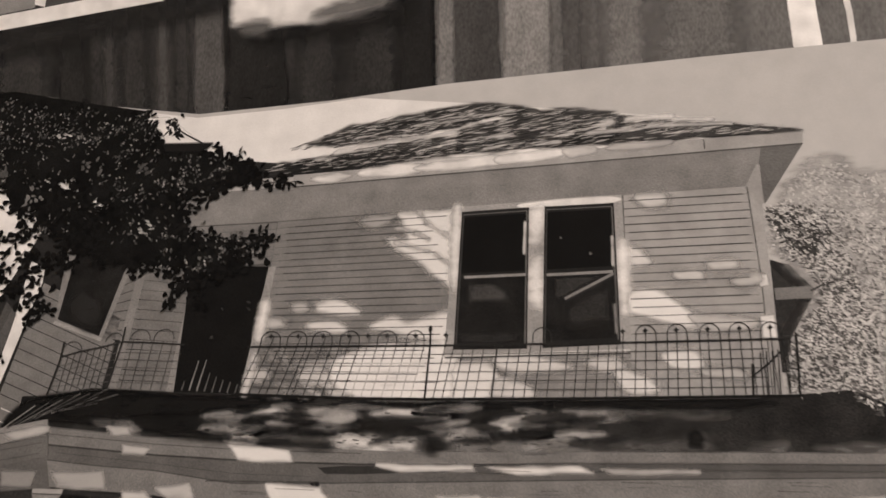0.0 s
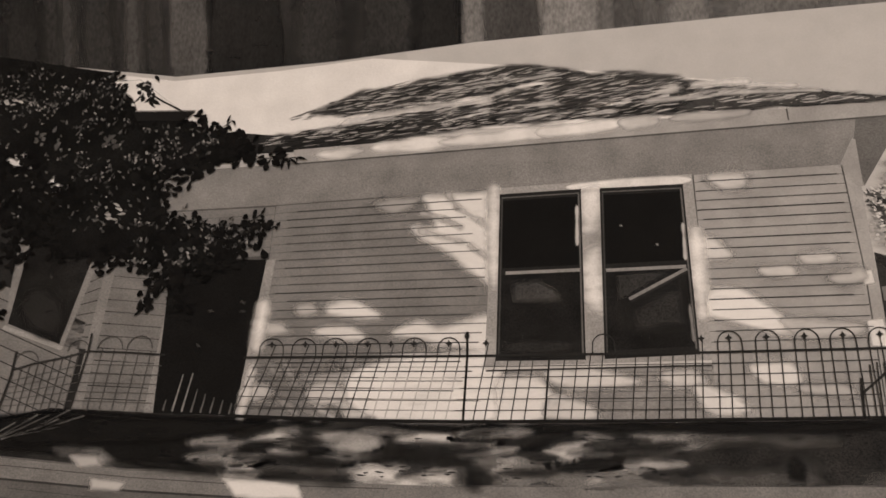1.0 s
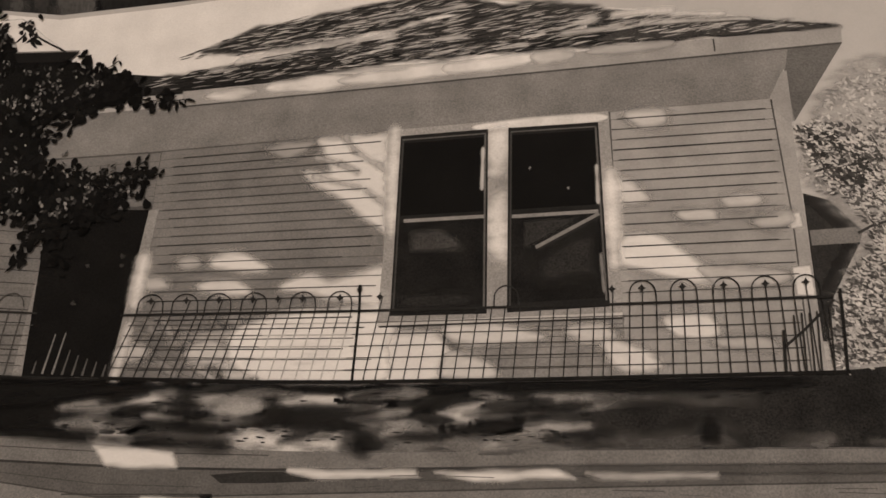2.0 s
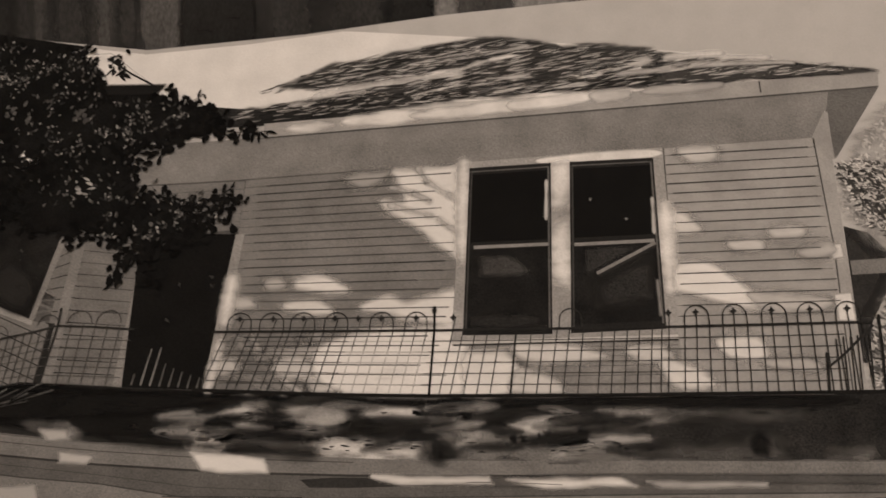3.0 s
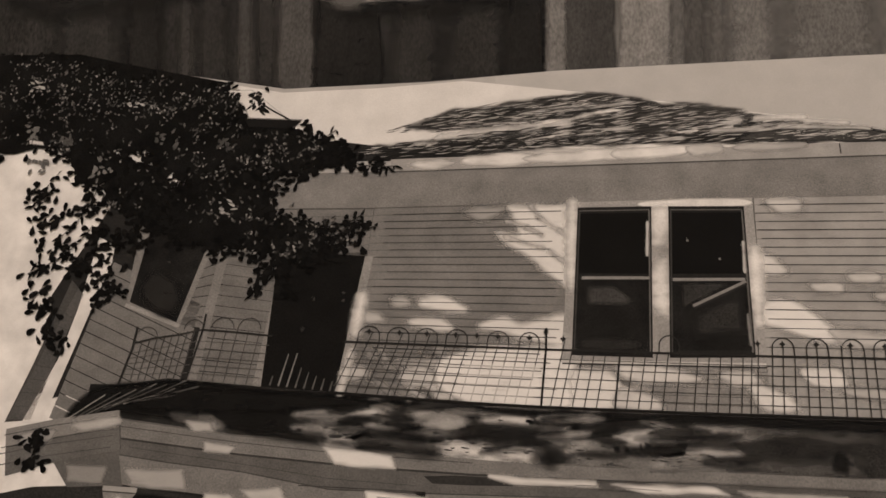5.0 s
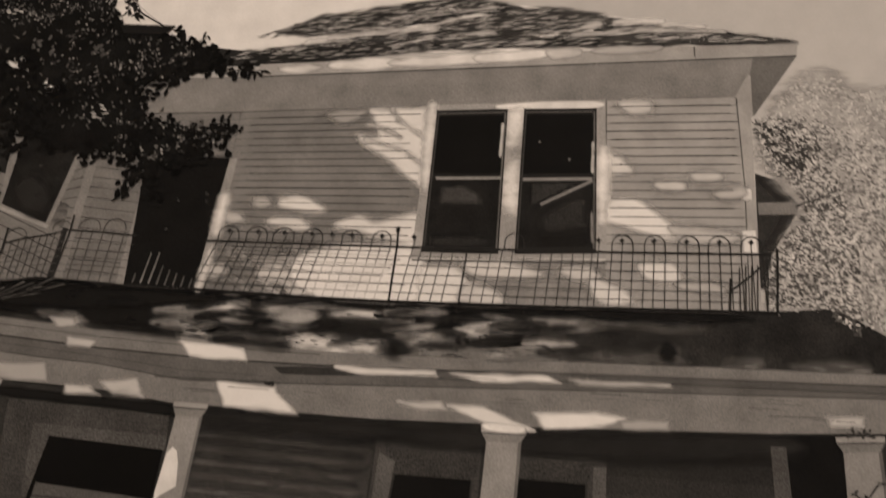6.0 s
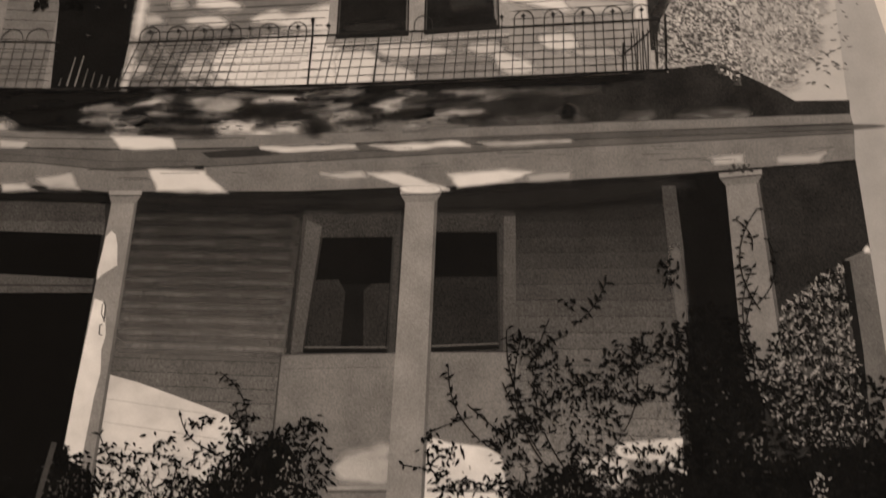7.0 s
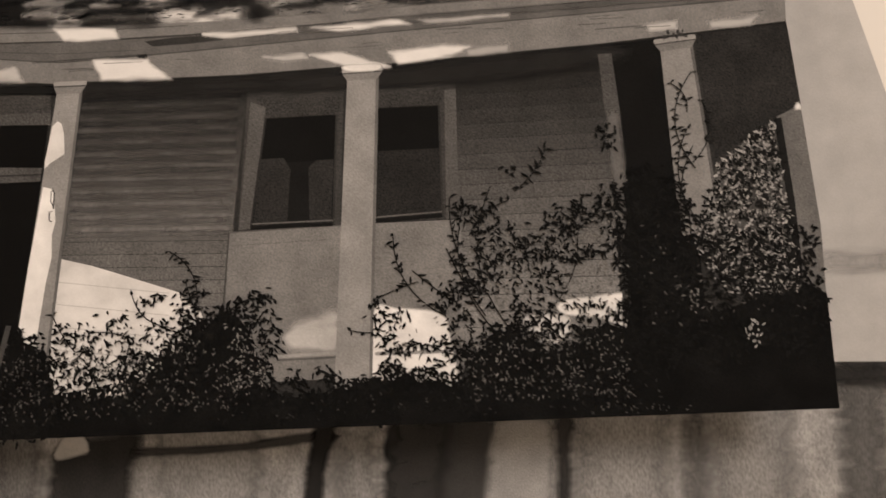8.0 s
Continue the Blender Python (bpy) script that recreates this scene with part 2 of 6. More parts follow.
flat = pose(0, PIVOT * MM, -0.001)
upper = sheet_thing("background_photograph", "grey photograph of a weathered plank wall with a pale window ledge", flat)
area("photo_paper", [(-270, 2.5), (160, 2.5), (160, 130), (-270, 130)], 70, 2, upper)
area("plank_wall", [(-218.6, -22.6), (-47.6, -31.2), (-50.2, 64.4), (-239.5, 110.9)], 44, 4, upper, grain=0.3, blotch=0.35, drawn=0.4, cell=1500.0)
area("plank_wall", [(-48.4, -31.2), (87.1, -38.0), (96.1, 46.0), (-51.1, 64.5)], 98, 4, upper, grain=0.16, blotch=0.16, drawn=0.4, cell=1500.0)


def streak(sheet, top, bottom, width, tone, layer=5, name="plank", inset=0.72, feather=None):
    """A soft upright plank streak of an out-of-focus print; also lays painted shadow strips."""
    dx, dy = bottom[0] - top[0], bottom[1] - top[1]
    d = math.hypot(dx, dy)
    nx, ny = -dy / d * width / 2, dx / d * width / 2
    pts = [lerp(top, bottom, t) for t in (0.0, 0.33, 0.66, 1.0)]
    ring = [(x + nx, y + ny) for x, y in pts] + [(x - nx, y - ny) for x, y in reversed(pts)]
    return patch(name, ring, tone, layer, sheet, inset=inset, feather=feather, grain=0.2, drawn=0.5, cell=1600.0, rough=0.9)


streak(upper, (-118.7, 64.6), (-112.9, -4.9), 2.5, 30, feather=0.8)
streak(upper, (-124.4, 65.3), (-118.4, -4.6), 9.3, 76, feather=1.2)
streak(upper, (-133.9, 66.5), (-127.4, -4.0), 4.6, 50, feather=1.4)
streak(upper, (-140.6, 67.3), (-133.8, -3.5), 3.6, 66, feather=1.5)
streak(upper, (-150.7, 68.5), (-143.3, -2.9), 7.9, 48, feather=2.5)
streak(upper, (-160.0, 69.6), (-152.0, -2.3), 3.9, 58, feather=2)
streak(upper, (-174.7, 71.3), (-164.8, -1.4), 10.7, 36, feather=3)
streak(upper, (-194.1, 73.6), (-182.8, -0.2), 16.1, 50, feather=4)
streak(upper, (-107.7, 63.3), (-103.0, -5.6), 17.5, 34, feather=0.9)
streak(upper, (-87.2, 60.9), (-84.1, -6.9), 12.5, 46, feather=4)
streak(upper, (-68.9, 58.7), (-66.8, -8.1), 16.1, 44, feather=5)
streak(upper, (-55.4, 57.1), (-53.9, -8.9), 10.7, 33, feather=2.5)
streak(upper, (-46.1, 56.0), (-45.3, -9.5), 4.6, 108, feather=1.0)
streak(upper, (-37.4, 54.9), (-36.7, -10.1), 13.9, 62, feather=0.8)
streak(upper, (-21.8, 53.1), (-21.2, -11.2), 13.9, 120, feather=1.2)
streak(upper, (-13.4, 52.1), (-13.0, -11.7), 3.9, 92, feather=1.4)
streak(upper, (-8.5, 51.5), (-8.6, -12.0), 4.6, 76, feather=2)
streak(upper, (-2.7, 50.8), (-3.1, -12.4), 4.3, 88, feather=2)
streak(upper, (6.2, 49.7), (5.5, -13.0), 10.7, 104, feather=4)
streak(upper, (26.7, 47.3), (25.0, -14.3), 21.4, 96, feather=6)
patch("shade_band", [(-207.0, 26.3), (-148.4, 32.0), (-112.0, 34.4), (-111.7, 29.8), (-147.8, 25.7), (-193.4, 19.2)], 36, 6, upper, rough=0.8, inset=0.6)
ledge = patch("window_ledge", [(-114.5, 44.4), (-57.8, 38.5), (-64.5, 27.0), (-83.0, 22.6), (-100.2, 22.3), (-112.9, 23.8)], 206, 7, upper, inset=0.1, straight=True, grain=0.06, rough=0.8)
patch("ledge_smudge", [(-86.7, 24.4), (-78.7, 28.4), (-62.9, 30.6), (-62.8, 26.9), (-76.8, 23.5)], 96, 9, upper, rough=0.8, inset=0.6)
patch("ledge_shadow", [(-105.8, 23.4), (-85.8, 24.7), (-61.1, 28.4), (-57.5, 21.8), (-78.4, 17.8), (-101.8, 17.4)], 30, 6, upper, rough=0.8, inset=0.6)
patch("ledge_stain", [(-109.5, 23.1), (-104.9, 24.2), (-100.6, 23.1), (-102.8, 19.9), (-108.4, 20.8)], 84, 8, upper, rough=0.8, inset=0.7)
area("window_frame", [(-219.7, 25.6), (-194.7, 29.1), (-136.9, 34.3), (-137.3, 39.8), (-195.4, 34.4), (-220.6, 31.6)], 205, 8, upper, grain=0.06)
area("window_frame", [(-182.9, 37.3), (-182.5, 51.5), (-178.3, 51.1), (-179.0, 36.1)], 200, 8, upper, grain=0.06)
area("window_pane", [(-220.7, 32.2), (-182.7, 36.2), (-181.8, 51.4), (-224.2, 55.9)], 120, 6, upper)
area("window_pane", [(-179.0, 36.1), (-145.1, 39.2), (-145.9, 47.7), (-178.3, 51.1)], 70, 6, upper)
area("white_post", [(49.1, 22.2), (56.1, 21.5), (57.7, 1.4), (50.2, 1.2)], 222, 8, upper, grain=0.05)
band("white_cord", [(63.6, 20.7), (65.0, 12.2), (65.5, 0.7)], 1.6, 205, 8, upper, grain=0.05)

card = sheet_thing("mount_card", "plain buff mount card with shade painted near its lower edge", flat)
card.matrix_world = pose(0, PIVOT * MM, -0.0019)
# faint shade laid into the card's tone as a slightly darker strip
streak(card, (85.6, -171.7), (123.2, -172.5), 3.0, 146, 11, name="painted_shadow_line")
area("card_sheet", [(54.2, -195.4), (118.6, -197.9), (131.0, -190.0), (113.6, -128.2), (90.7, -43.2), (86.0, -2.0), (60.0, -2.0)], 164, 9, card, grain=0.08, blotch=0.08)
lower = sheet_thing("lower_photograph", "grey photograph of stained concrete with dark upright streaks", flat)
lower.matrix_world = pose(0, PIVOT * MM, -0.0021)
area("photo_paper", [(-240, -150), (150, -150), (150, -330), (-240, -330)], 138, 2, lower, grain=0.2, blotch=0.3, drawn=0.6, cell=1700.0)
patch("stain", [(-113.5, -225.6), (-110.8, -212.7), (-104.3, -209.9), (-92.3, -207.9), (-86.8, -209.7), (-90.0, -218.0), (-91.2, -227.0), (-94.1, -237.5), (-114.8, -236.9)], 46, 4, lower, feather=2.6, rough=0.7, drawn=0.5)
patch("pale_patch", [(-111.2, -214.5), (-108.8, -208.9), (-103.9, -208.0), (-101.5, -212.4), (-104.4, -213.8)], 172, 6, lower, feather=0.8)
patch("streak_line", [(-90.9, -212.8), (-74.3, -212.8), (-57.2, -212.2), (-43.2, -210.3), (-32.5, -211.0), (-38.7, -212.5), (-57.2, -214.0), (-74.4, -214.6), (-88.6, -214.4)], 62, 4, lower, feather=0.8)
patch("stain", [(-38.5, -207.7), (-33.6, -207.9), (-35.2, -215.3), (-37.3, -222.7), (-38.3, -239.0), (-43.5, -238.9), (-41.9, -222.6), (-40.0, -213.7)], 36, 5, lower, feather=1.4, rough=0.7)
patch("stain", [(-18.1, -208.8), (8.2, -208.8), (8.1, -216.9), (5.4, -240.2), (-22.3, -239.4), (-19.4, -223.3)], 58, 4, lower, feather=1.7, rough=0.7)
patch("stain", [(-17.2, -208.8), (-3.7, -209.1), (-5.9, -223.7), (-9.7, -239.8), (-20.2, -239.5)], 50, 5, lower, feather=3.0, rough=1.2)
patch("stain", [(25.2, -209.4), (29.1, -209.4), (28.1, -217.6), (26.2, -240.7), (22.1, -240.6), (25.1, -224.7)], 54, 5, lower, feather=1.7, rough=0.7)
patch("pale_patch", [(9.7, -209.6), (22.9, -209.8), (22.9, -224.7), (19.8, -240.6), (6.3, -240.2)], 140, 4, lower, feather=2.0)
for x0, w, tone in ((30, 12, 98), (390, 26, 128), (660, 9, 128), (1120, 22, 130), (1245, 4, 98), (1340, 18, 128), (1525, 10, 84)):
    c, e = (-126.3, -211.7), (84.0, -216.3)
    x = c[0] + (e[0] - c[0]) * x0 / 1400
    streak(lower, (x, -185), (x - 1.5, -290), w, tone, 3)
# the card's soft shadow, painted as a dark strip on the sheet below it
streak(lower, (85.2, -199.6), (126.6, -200.9), 5.5, 40, 8, name="painted_card_shadow", inset=0.3)

# ---- the house photograph ----
raised = pose(0, PIVOT * MM, 0.0, -TILT) @ pose(0, -PIVOT * MM, 0)
house = sheet_thing("house_photograph", "large black-and-white print of an old two-storey house with a porch", raised)
TOP = [(82.5, 153.5), (28.0, 151.8), (-45.0, 148.8), (-80.0, 145.8), (-121.0, 144.2), (-155.0, 150.0), (-190.0, 158.5), (-214.0, 162.0)]
area("paper_sheet", [(-214.0, -56.5), (82.5, -56.5)] + TOP, 165, 1, house, "satin photographic paper with an unevenly curled top edge", grain=0.06, blotch=0.06)
sky = area("sky", [(82.4, 40.0), (82.4, 153.4), (28.0, 151.7), (-45.0, 148.7), (-62.0, 147.3), (-40.0, 40.0)], 172, 2, house, "pale even sky", grain=0.05, blotch=0.05)
area("sky", [(-213.8, 10.0), (-213.8, 161.8), (-190.0, 158.3), (-155.0, 149.8), (-130.0, 80.0), (-160.0, 10.0)], 212, 2, house, grain=0.05)

# ---- roof and eaves ----
roof = area("roof", [(-91.0, 124.1), (-136.4, 126.2), (-142.4, 146.9), (-121.2, 142.9), (-94.3, 143.9), (-70.2, 145.9), (-33.4, 141.1), (24.5, 131.9), (49.5, 126.8), (49.3, 125.2)], 207, 4, house, "sunlit shingle roof streaked with leaf shadow", grain=0.08, blotch=0.07)


def streaks(name, region, n, length, width, tone, layer, parent, seed, lean=-4.0, **kw):
    spots = [q for q in scatter(region, n, seed) if inside((q[0] + length * 0.9, q[1] + length * 0.9 * math.tan(radians(lean))), region)]
    return leaves(name, spots, length, width, (lean - 5, lean + 5), layer, tone, parent, seed=seed, vary=0.5, **kw)


NORTH_SHADE = [(-84.8, 131.0), (-77.5, 134.0), (-71.8, 136.7), (-62.6, 136.9), (-58.5, 138.3), (-49.5, 139.9), (-39.8, 141.1), (-30.1, 141.1), (-26.9, 140.1), (-19.0, 137.6), (-26.1, 136.7), (-35.6, 135.6), (-42.7, 133.9), (-51.6, 132.3), (-58.9, 131.1), (-65.5, 131.0), (-73.7, 130.0)]
MID_SHADE = [(-68.7, 129.7), (-55.6, 131.1), (-42.7, 132.0), (-35.5, 134.1), (-26.1, 136.3), (-17.4, 137.5), (-9.7, 137.5), (3.2, 135.2), (6.9, 132.8), (-0.6, 131.2), (-9.7, 130.8), (-17.4, 129.6), (-26.7, 129.1), (-34.6, 128.2), (-44.1, 127.4), (-55.3, 126.6), (-66.8, 127.0)]
LOW_SHADE = [(-100.1, 125.0), (-88.5, 125.8), (-75.2, 127.5), (-65.3, 128.8), (-52.1, 127.9), (-37.7, 128.0), (-26.7, 128.7), (-13.6, 128.2), (-2.2, 129.9), (8.3, 131.0), (18.5, 129.5), (31.5, 129.3), (49.5, 126.7), (36.9, 126.2), (15.4, 126.1), (-3.8, 125.8), (-26.7, 125.5), (-42.4, 125.1), (-58.4, 123.9), (-74.7, 122.9), (-91.4, 121.5), (-98.1, 122.7)]
EAST_SHADE = [(2.5, 134.2), (11.3, 132.5), (24.4, 130.9), (37.1, 128.9), (49.2, 126.7), (32.7, 126.8), (15.5, 127.3), (2.3, 129.3)]
for zone, tone in ((NORTH_SHADE, 66), (MID_SHADE, 74), (LOW_SHADE, 58), (EAST_SHADE, 66)):
    patch("leaf_shade", zone, tone, 5, roof, feather=1.2, rough=2.4, grain=0.3, blotch=0.4)
    streaks("leaf_shadow", zone, 700, 5, 0.34, tone - 20, 6, roof, tone, lean=8)
    streaks("sun_streak", zone, 210, 4.5, 0.24, 158, 9, roof, tone + 9, lean=8)
streaks("leaf_shadow", [(9.8, 131.9), (24.4, 131.0), (37.1, 128.9), (49.2, 126.7), (36.9, 126.2), (18.4, 126.6), (6.7, 127.9)], 260, 6, 0.36, 44, 6, roof, 8, lean=-2)
for a, b, w, tone in (
    ((-75.2, 128.1), (-42.6, 131.6), 1.5, 206), ((-48.9, 127.7), (-26.0, 130.5), 0.9, 200), ((-12.8, 130.0), (1.2, 132.7), 1.5, 205),
    ((-37.7, 126.6), (-13.6, 127.5), 0.9, 190), ((5.4, 132.9), (17.3, 133.3), 1.0, 205), ((11.3, 130.7), (31.5, 129.6), 0.9, 196),
    ((-52.6, 135.3), (-26.9, 138.2), 0.7, 190), ((-5.2, 129.4), (6.8, 130.0), 0.8, 180), ((-81.7, 125.9), (-60.3, 128.4), 0.6, 150), ((17.2, 132.1), (27.4, 131.5), 0.8, 206),
):
    streak(roof, a, b, w, tone, 10, name="sun_streak", inset=0.8)
streaks("leaf_shadow", [(-69.3, 136.9), (-49.5, 139.8), (-33.3, 140.4), (-11.2, 136.7), (1.0, 134.7), (-5.1, 134.4), (-26.9, 136.8), (-55.8, 134.4)], 90, 7, 0.3, 70, 11, roof, 9, lean=10)
patch("leaf_shade", [(15.6, 129.7), (31.5, 129.3), (49.5, 126.7), (36.9, 126.2), (18.4, 126.2), (2.2, 126.8), (3.8, 128.5)], 58, 11, roof, feather=0.5, rough=1.6, grain=0.3)
streaks("leaf_shadow", [(-92.4, 129.4), (-82.6, 133.6), (-69.3, 136.9), (-49.5, 139.6), (-30.1, 140.0), (-20.6, 137.0), (-59.0, 132.4), (-75.4, 129.4)], 130, 4, 0.28, 62, 6, roof, 10, lean=12)
streaks("leaf_shadow", [(-81.8, 126.1), (-68.6, 129.0), (-42.6, 131.3), (-14.3, 131.8), (2.5, 134.2), (-2.2, 128.5), (-26.7, 126.2), (-58.5, 125.0)], 240, 5, 0.3, 54, 12, roof, 14, lean=7)
area("roof_edge_shadow", [(-104.4, 127.1), (-91.1, 125.2), (-48.7, 122.8), (-11.4, 124.4), (49.3, 125.8), (49.2, 125.0), (-11.4, 123.3), (-48.6, 121.5), (-88.0, 120.8), (-101.7, 120.8)], 36, 6, roof, grain=0.4, blotch=0.5)

fascia = area("fascia", [(-88.1, 121.3), (49.5, 126.7), (49.2, 122.8), (-87.7, 117.5)], 146, 7, house, "painted fascia board with sun spots")
for pts, tone in (([(-83.1, 119.6), (-74.6, 121.3), (-70.8, 120.2), (-76.8, 118.5)], 196), ([(-68.0, 121.8), (-51.5, 122.8), (-50.4, 120.2), (-66.5, 119.4)], 210), ([(-51.0, 122.4), (-29.7, 123.8), (-28.4, 121.4), (-49.8, 120.2)], 204), ([(-29.0, 123.7), (-13.6, 124.9), (-13.2, 122.4), (-27.8, 121.4)], 212), ([(-11.3, 124.9), (-3.5, 125.3), (-3.5, 123.0), (-10.4, 122.4)], 184), ([(0.7, 125.2), (15.4, 125.9), (15.3, 124.2), (1.4, 123.4)], 158)):
    patch("sun_spot", pts, tone, 8, fascia, feather=0.9, rough=1.3, grain=0.06)
band("board_joint", [(24.8, 125.6), (24.9, 122.7)], 0.3, 60, 8, fascia)
band("lower_edge", [(-87.7, 117.5), (-11.4, 120.4), (49.1, 122.7)], 0.35, 72, 8, fascia)
soffit = area("soffit", [(-120.3, 116.9), (-87.7, 117.7), (49.2, 122.8), (38.1, 105.9), (37.6, 117.6), (34.9, 111.2), (-41.0, 108.8), (-93.1, 106.9), (-118.5, 106.5)], 118, 5, house, "shaded eave boards", grain=0.12)
area("corner_head", [(33.9, 110.6), (37.2, 117.1), (38.1, 117.2), (38.1, 105.9), (37.1, 105.9)], 142, 7, soffit)
area("eave_return", [(37.8, 117.2), (38.8, 122.2), (49.2, 122.7), (38.4, 105.9)], 92, 6, soffit)
area("frieze", [(-93.1, 107.1), (-41.0, 109.1), (3.2, 110.4), (35.1, 111.3), (37.5, 117.4), (3.4, 116.6), (-41.2, 115.0), (-94.0, 114.2)], 116, 6, soffit)

# ---- upper wall with its boards ----
wall = area("wall", [(-118.7, 107.2), (-93.1, 107.4), (-41.0, 109.3), (35.0, 111.5), (37.8, 117.2), (37.7, 56.5), (-46.3, 55.9), (-115.0, 58.4), (-124.8, 66.8), (-131.3, 100.3)], 80, 3, house, "white clapboard wall in dappled shade", grain=0.14)
boards(wall, "siding_board", [(-91.0, 106.7), (-92.3, 57.1)], [(-40.8, 108.4), (-41.7, 56.1)], 25, 111, 4, lip=0.13, grain=0.12)
boards(wall, "siding_board", [(-118.5, 106.1), (-112.8, 93.0)], [(-91.2, 106.5), (-91.4, 94.3)], 6, 111, 4, lip=0.13, grain=0.12)
boards(wall, "siding_board", [(3.6, 110.6), (3.8, 69.6), (3.8, 56.2)], [(34.9, 111.2), (35.7, 86.3), (36.1, 56.5)], 24, 144, 4, lip=0.13, grain=0.12)
boards(wall, "siding_board", [(-40.7, 67.6), (-41.6, 56.1)], [(4.2, 68.2), (3.8, 56.2)], 6, 126, 4, lip=0.13, grain=0.12)
corner = area("corner_board", [(34.5, 111.2), (37.7, 111.8), (38.2, 56.3), (35.3, 56.3)], 148, 6, house, "painted corner board of the house")
band("board_edge", [(34.5, 111.0), (35.7, 86.3), (35.6, 56.3)], 0.3, 78, 7, corner)
patch("sun_spot", [(34.9, 86.5), (37.0, 86.8), (37.4, 83.9), (35.2, 83.6)], 190, 7, corner, feather=0.4, straight=True)
patch("sun_spot", [(34.6, 76.1), (37.7, 76.4), (37.9, 70.6), (34.8, 70.7)], 204, 7, corner, feather=0.4, straight=True)

SUN = dict(grain=0.06, blotch=0.05)
def sun(pts, tone):
    """A fleck of sun on the boards, with a faint rim."""
    patch("sun_halo", pts, (tone + 118) // 2, 5.5, wall, feather=2.6, rough=0.9)
    patch("sun_spot", pts, tone, 7, wall, feather=1.1, rough=1.1, **SUN)


sun([(-56.3, 107.3), (-51.3, 107.4), (-41.0, 108.0), (-38.7, 106.7), (-39.0, 91.7), (-39.5, 83.6), (-41.1, 85.8), (-45.0, 89.1), (-48.8, 92.1), (-52.0, 94.6), (-56.2, 97.1), (-57.8, 99.6), (-53.3, 99.8), (-54.5, 103.5)], 206)
sun([(-67.3, 106.1), (-61.7, 107.2), (-57.2, 107.2), (-58.6, 105.1), (-63.3, 103.7)], 146)
sun([(-58.6, 100.0), (-56.7, 99.9), (-54.7, 97.2), (-56.5, 97.3)], 190)
sun([(-76.7, 82.0), (-70.9, 82.8), (-67.3, 81.0), (-65.3, 79.2), (-70.5, 79.0), (-75.9, 79.8)], 208)
sun([(-83.8, 81.9), (-80.5, 82.4), (-79.1, 80.5), (-82.5, 80.1)], 164)
sun([(-78.6, 76.5), (-73.5, 77.5), (-69.3, 76.0), (-68.2, 73.8), (-73.9, 74.1), (-78.2, 75.1)], 196)
sun([(-90.4, 77.9), (-86.9, 77.8), (-85.3, 75.9), (-89.5, 75.5)], 172)
sun([(-61.8, 75.1), (-56.7, 77.8), (-51.8, 76.3), (-46.2, 77.7), (-39.9, 78.6), (-39.2, 70.8), (-45.9, 71.6), (-54.0, 73.1)], 202)
sun([(-70.8, 66.1), (-63.5, 69.3), (-51.7, 70.7), (-38.3, 71.0), (-38.2, 67.5), (-39.7, 62.8), (-40.8, 56.3), (-55.1, 56.0), (-64.9, 57.2), (-70.9, 61.3)], 212)
sun([(-79.3, 63.7), (-74.3, 64.7), (-70.1, 61.9), (-74.7, 60.0), (-79.0, 60.8)], 184)
sun([(-93.6, 64.1), (-89.2, 64.1), (-87.7, 61.6), (-92.2, 60.8)], 176)
sun([(-70.9, 58.7), (-62.6, 58.5), (-61.9, 56.6), (-70.1, 56.7)], 184)
sun([(-81.5, 66.2), (-70.8, 66.7), (-69.1, 64.6), (-78.2, 64.4)], 158)
sun([(-45.5, 70.0), (-39.8, 65.8), (-29.5, 64.5), (-29.4, 56.8), (-44.8, 56.3)], 206)
sun([(-28.5, 67.1), (-17.3, 66.3), (-10.2, 64.0), (-17.3, 63.1), (-27.3, 63.4)], 194)
sun([(-28.4, 61.3), (-21.7, 60.0), (-19.5, 56.7), (-29.4, 56.8)], 190)
sun([(-6.4, 65.1), (0.4, 66.4), (2.5, 63.8), (-3.4, 63.1)], 190)
sun([(0.3, 63.0), (6.9, 61.4), (10.4, 58.0), (2.8, 58.0)], 202)
sun([(11.7, 67.1), (18.9, 67.6), (20.2, 63.7), (13.5, 63.3)], 200)
sun([(3.9, 82.7), (10.2, 83.4), (15.2, 80.1), (19.3, 77.0), (23.6, 74.1), (17.0, 73.7), (9.1, 76.3), (3.9, 78.2)], 212)
sun([(18.5, 77.0), (28.7, 76.0), (33.9, 74.4), (30.0, 73.0), (20.6, 73.3)], 176)
sun([(4.4, 94.9), (7.4, 94.2), (9.9, 90.8), (4.4, 90.7)], 194)
sun([(6.6, 109.6), (13.5, 109.9), (14.4, 106.9), (9.6, 106.3)], 186)
sun([(23.5, 90.7), (29.8, 90.7), (29.7, 88.8), (24.6, 88.5)], 184)
sun([(15.2, 88.1), (21.1, 88.2), (21.6, 86.4), (16.6, 86.1)], 184)
sun([(29.2, 85.8), (34.8, 87.0), (35.5, 84.7), (30.6, 84.0)], 170)
sun([(19.9, 63.0), (28.9, 62.9), (30.2, 60.7), (22.1, 61.0)], 164)
for line in ([(-50.8, 107.8), (-48.3, 104.3), (-43.5, 101.0), (-40.3, 98.6)], [(-56.6, 103.3), (-51.4, 101.7), (-47.4, 99.5)], [(-45.6, 95.2), (-40.0, 91.1)], [(-56.6, 98.9), (-47.2, 96.1)]):
    for a, b in zip(line, line[1:]):
        streak(wall, a, b, 0.9, 172, 8, name="branch_shade", inset=0.9)
rnd = random.Random(77)
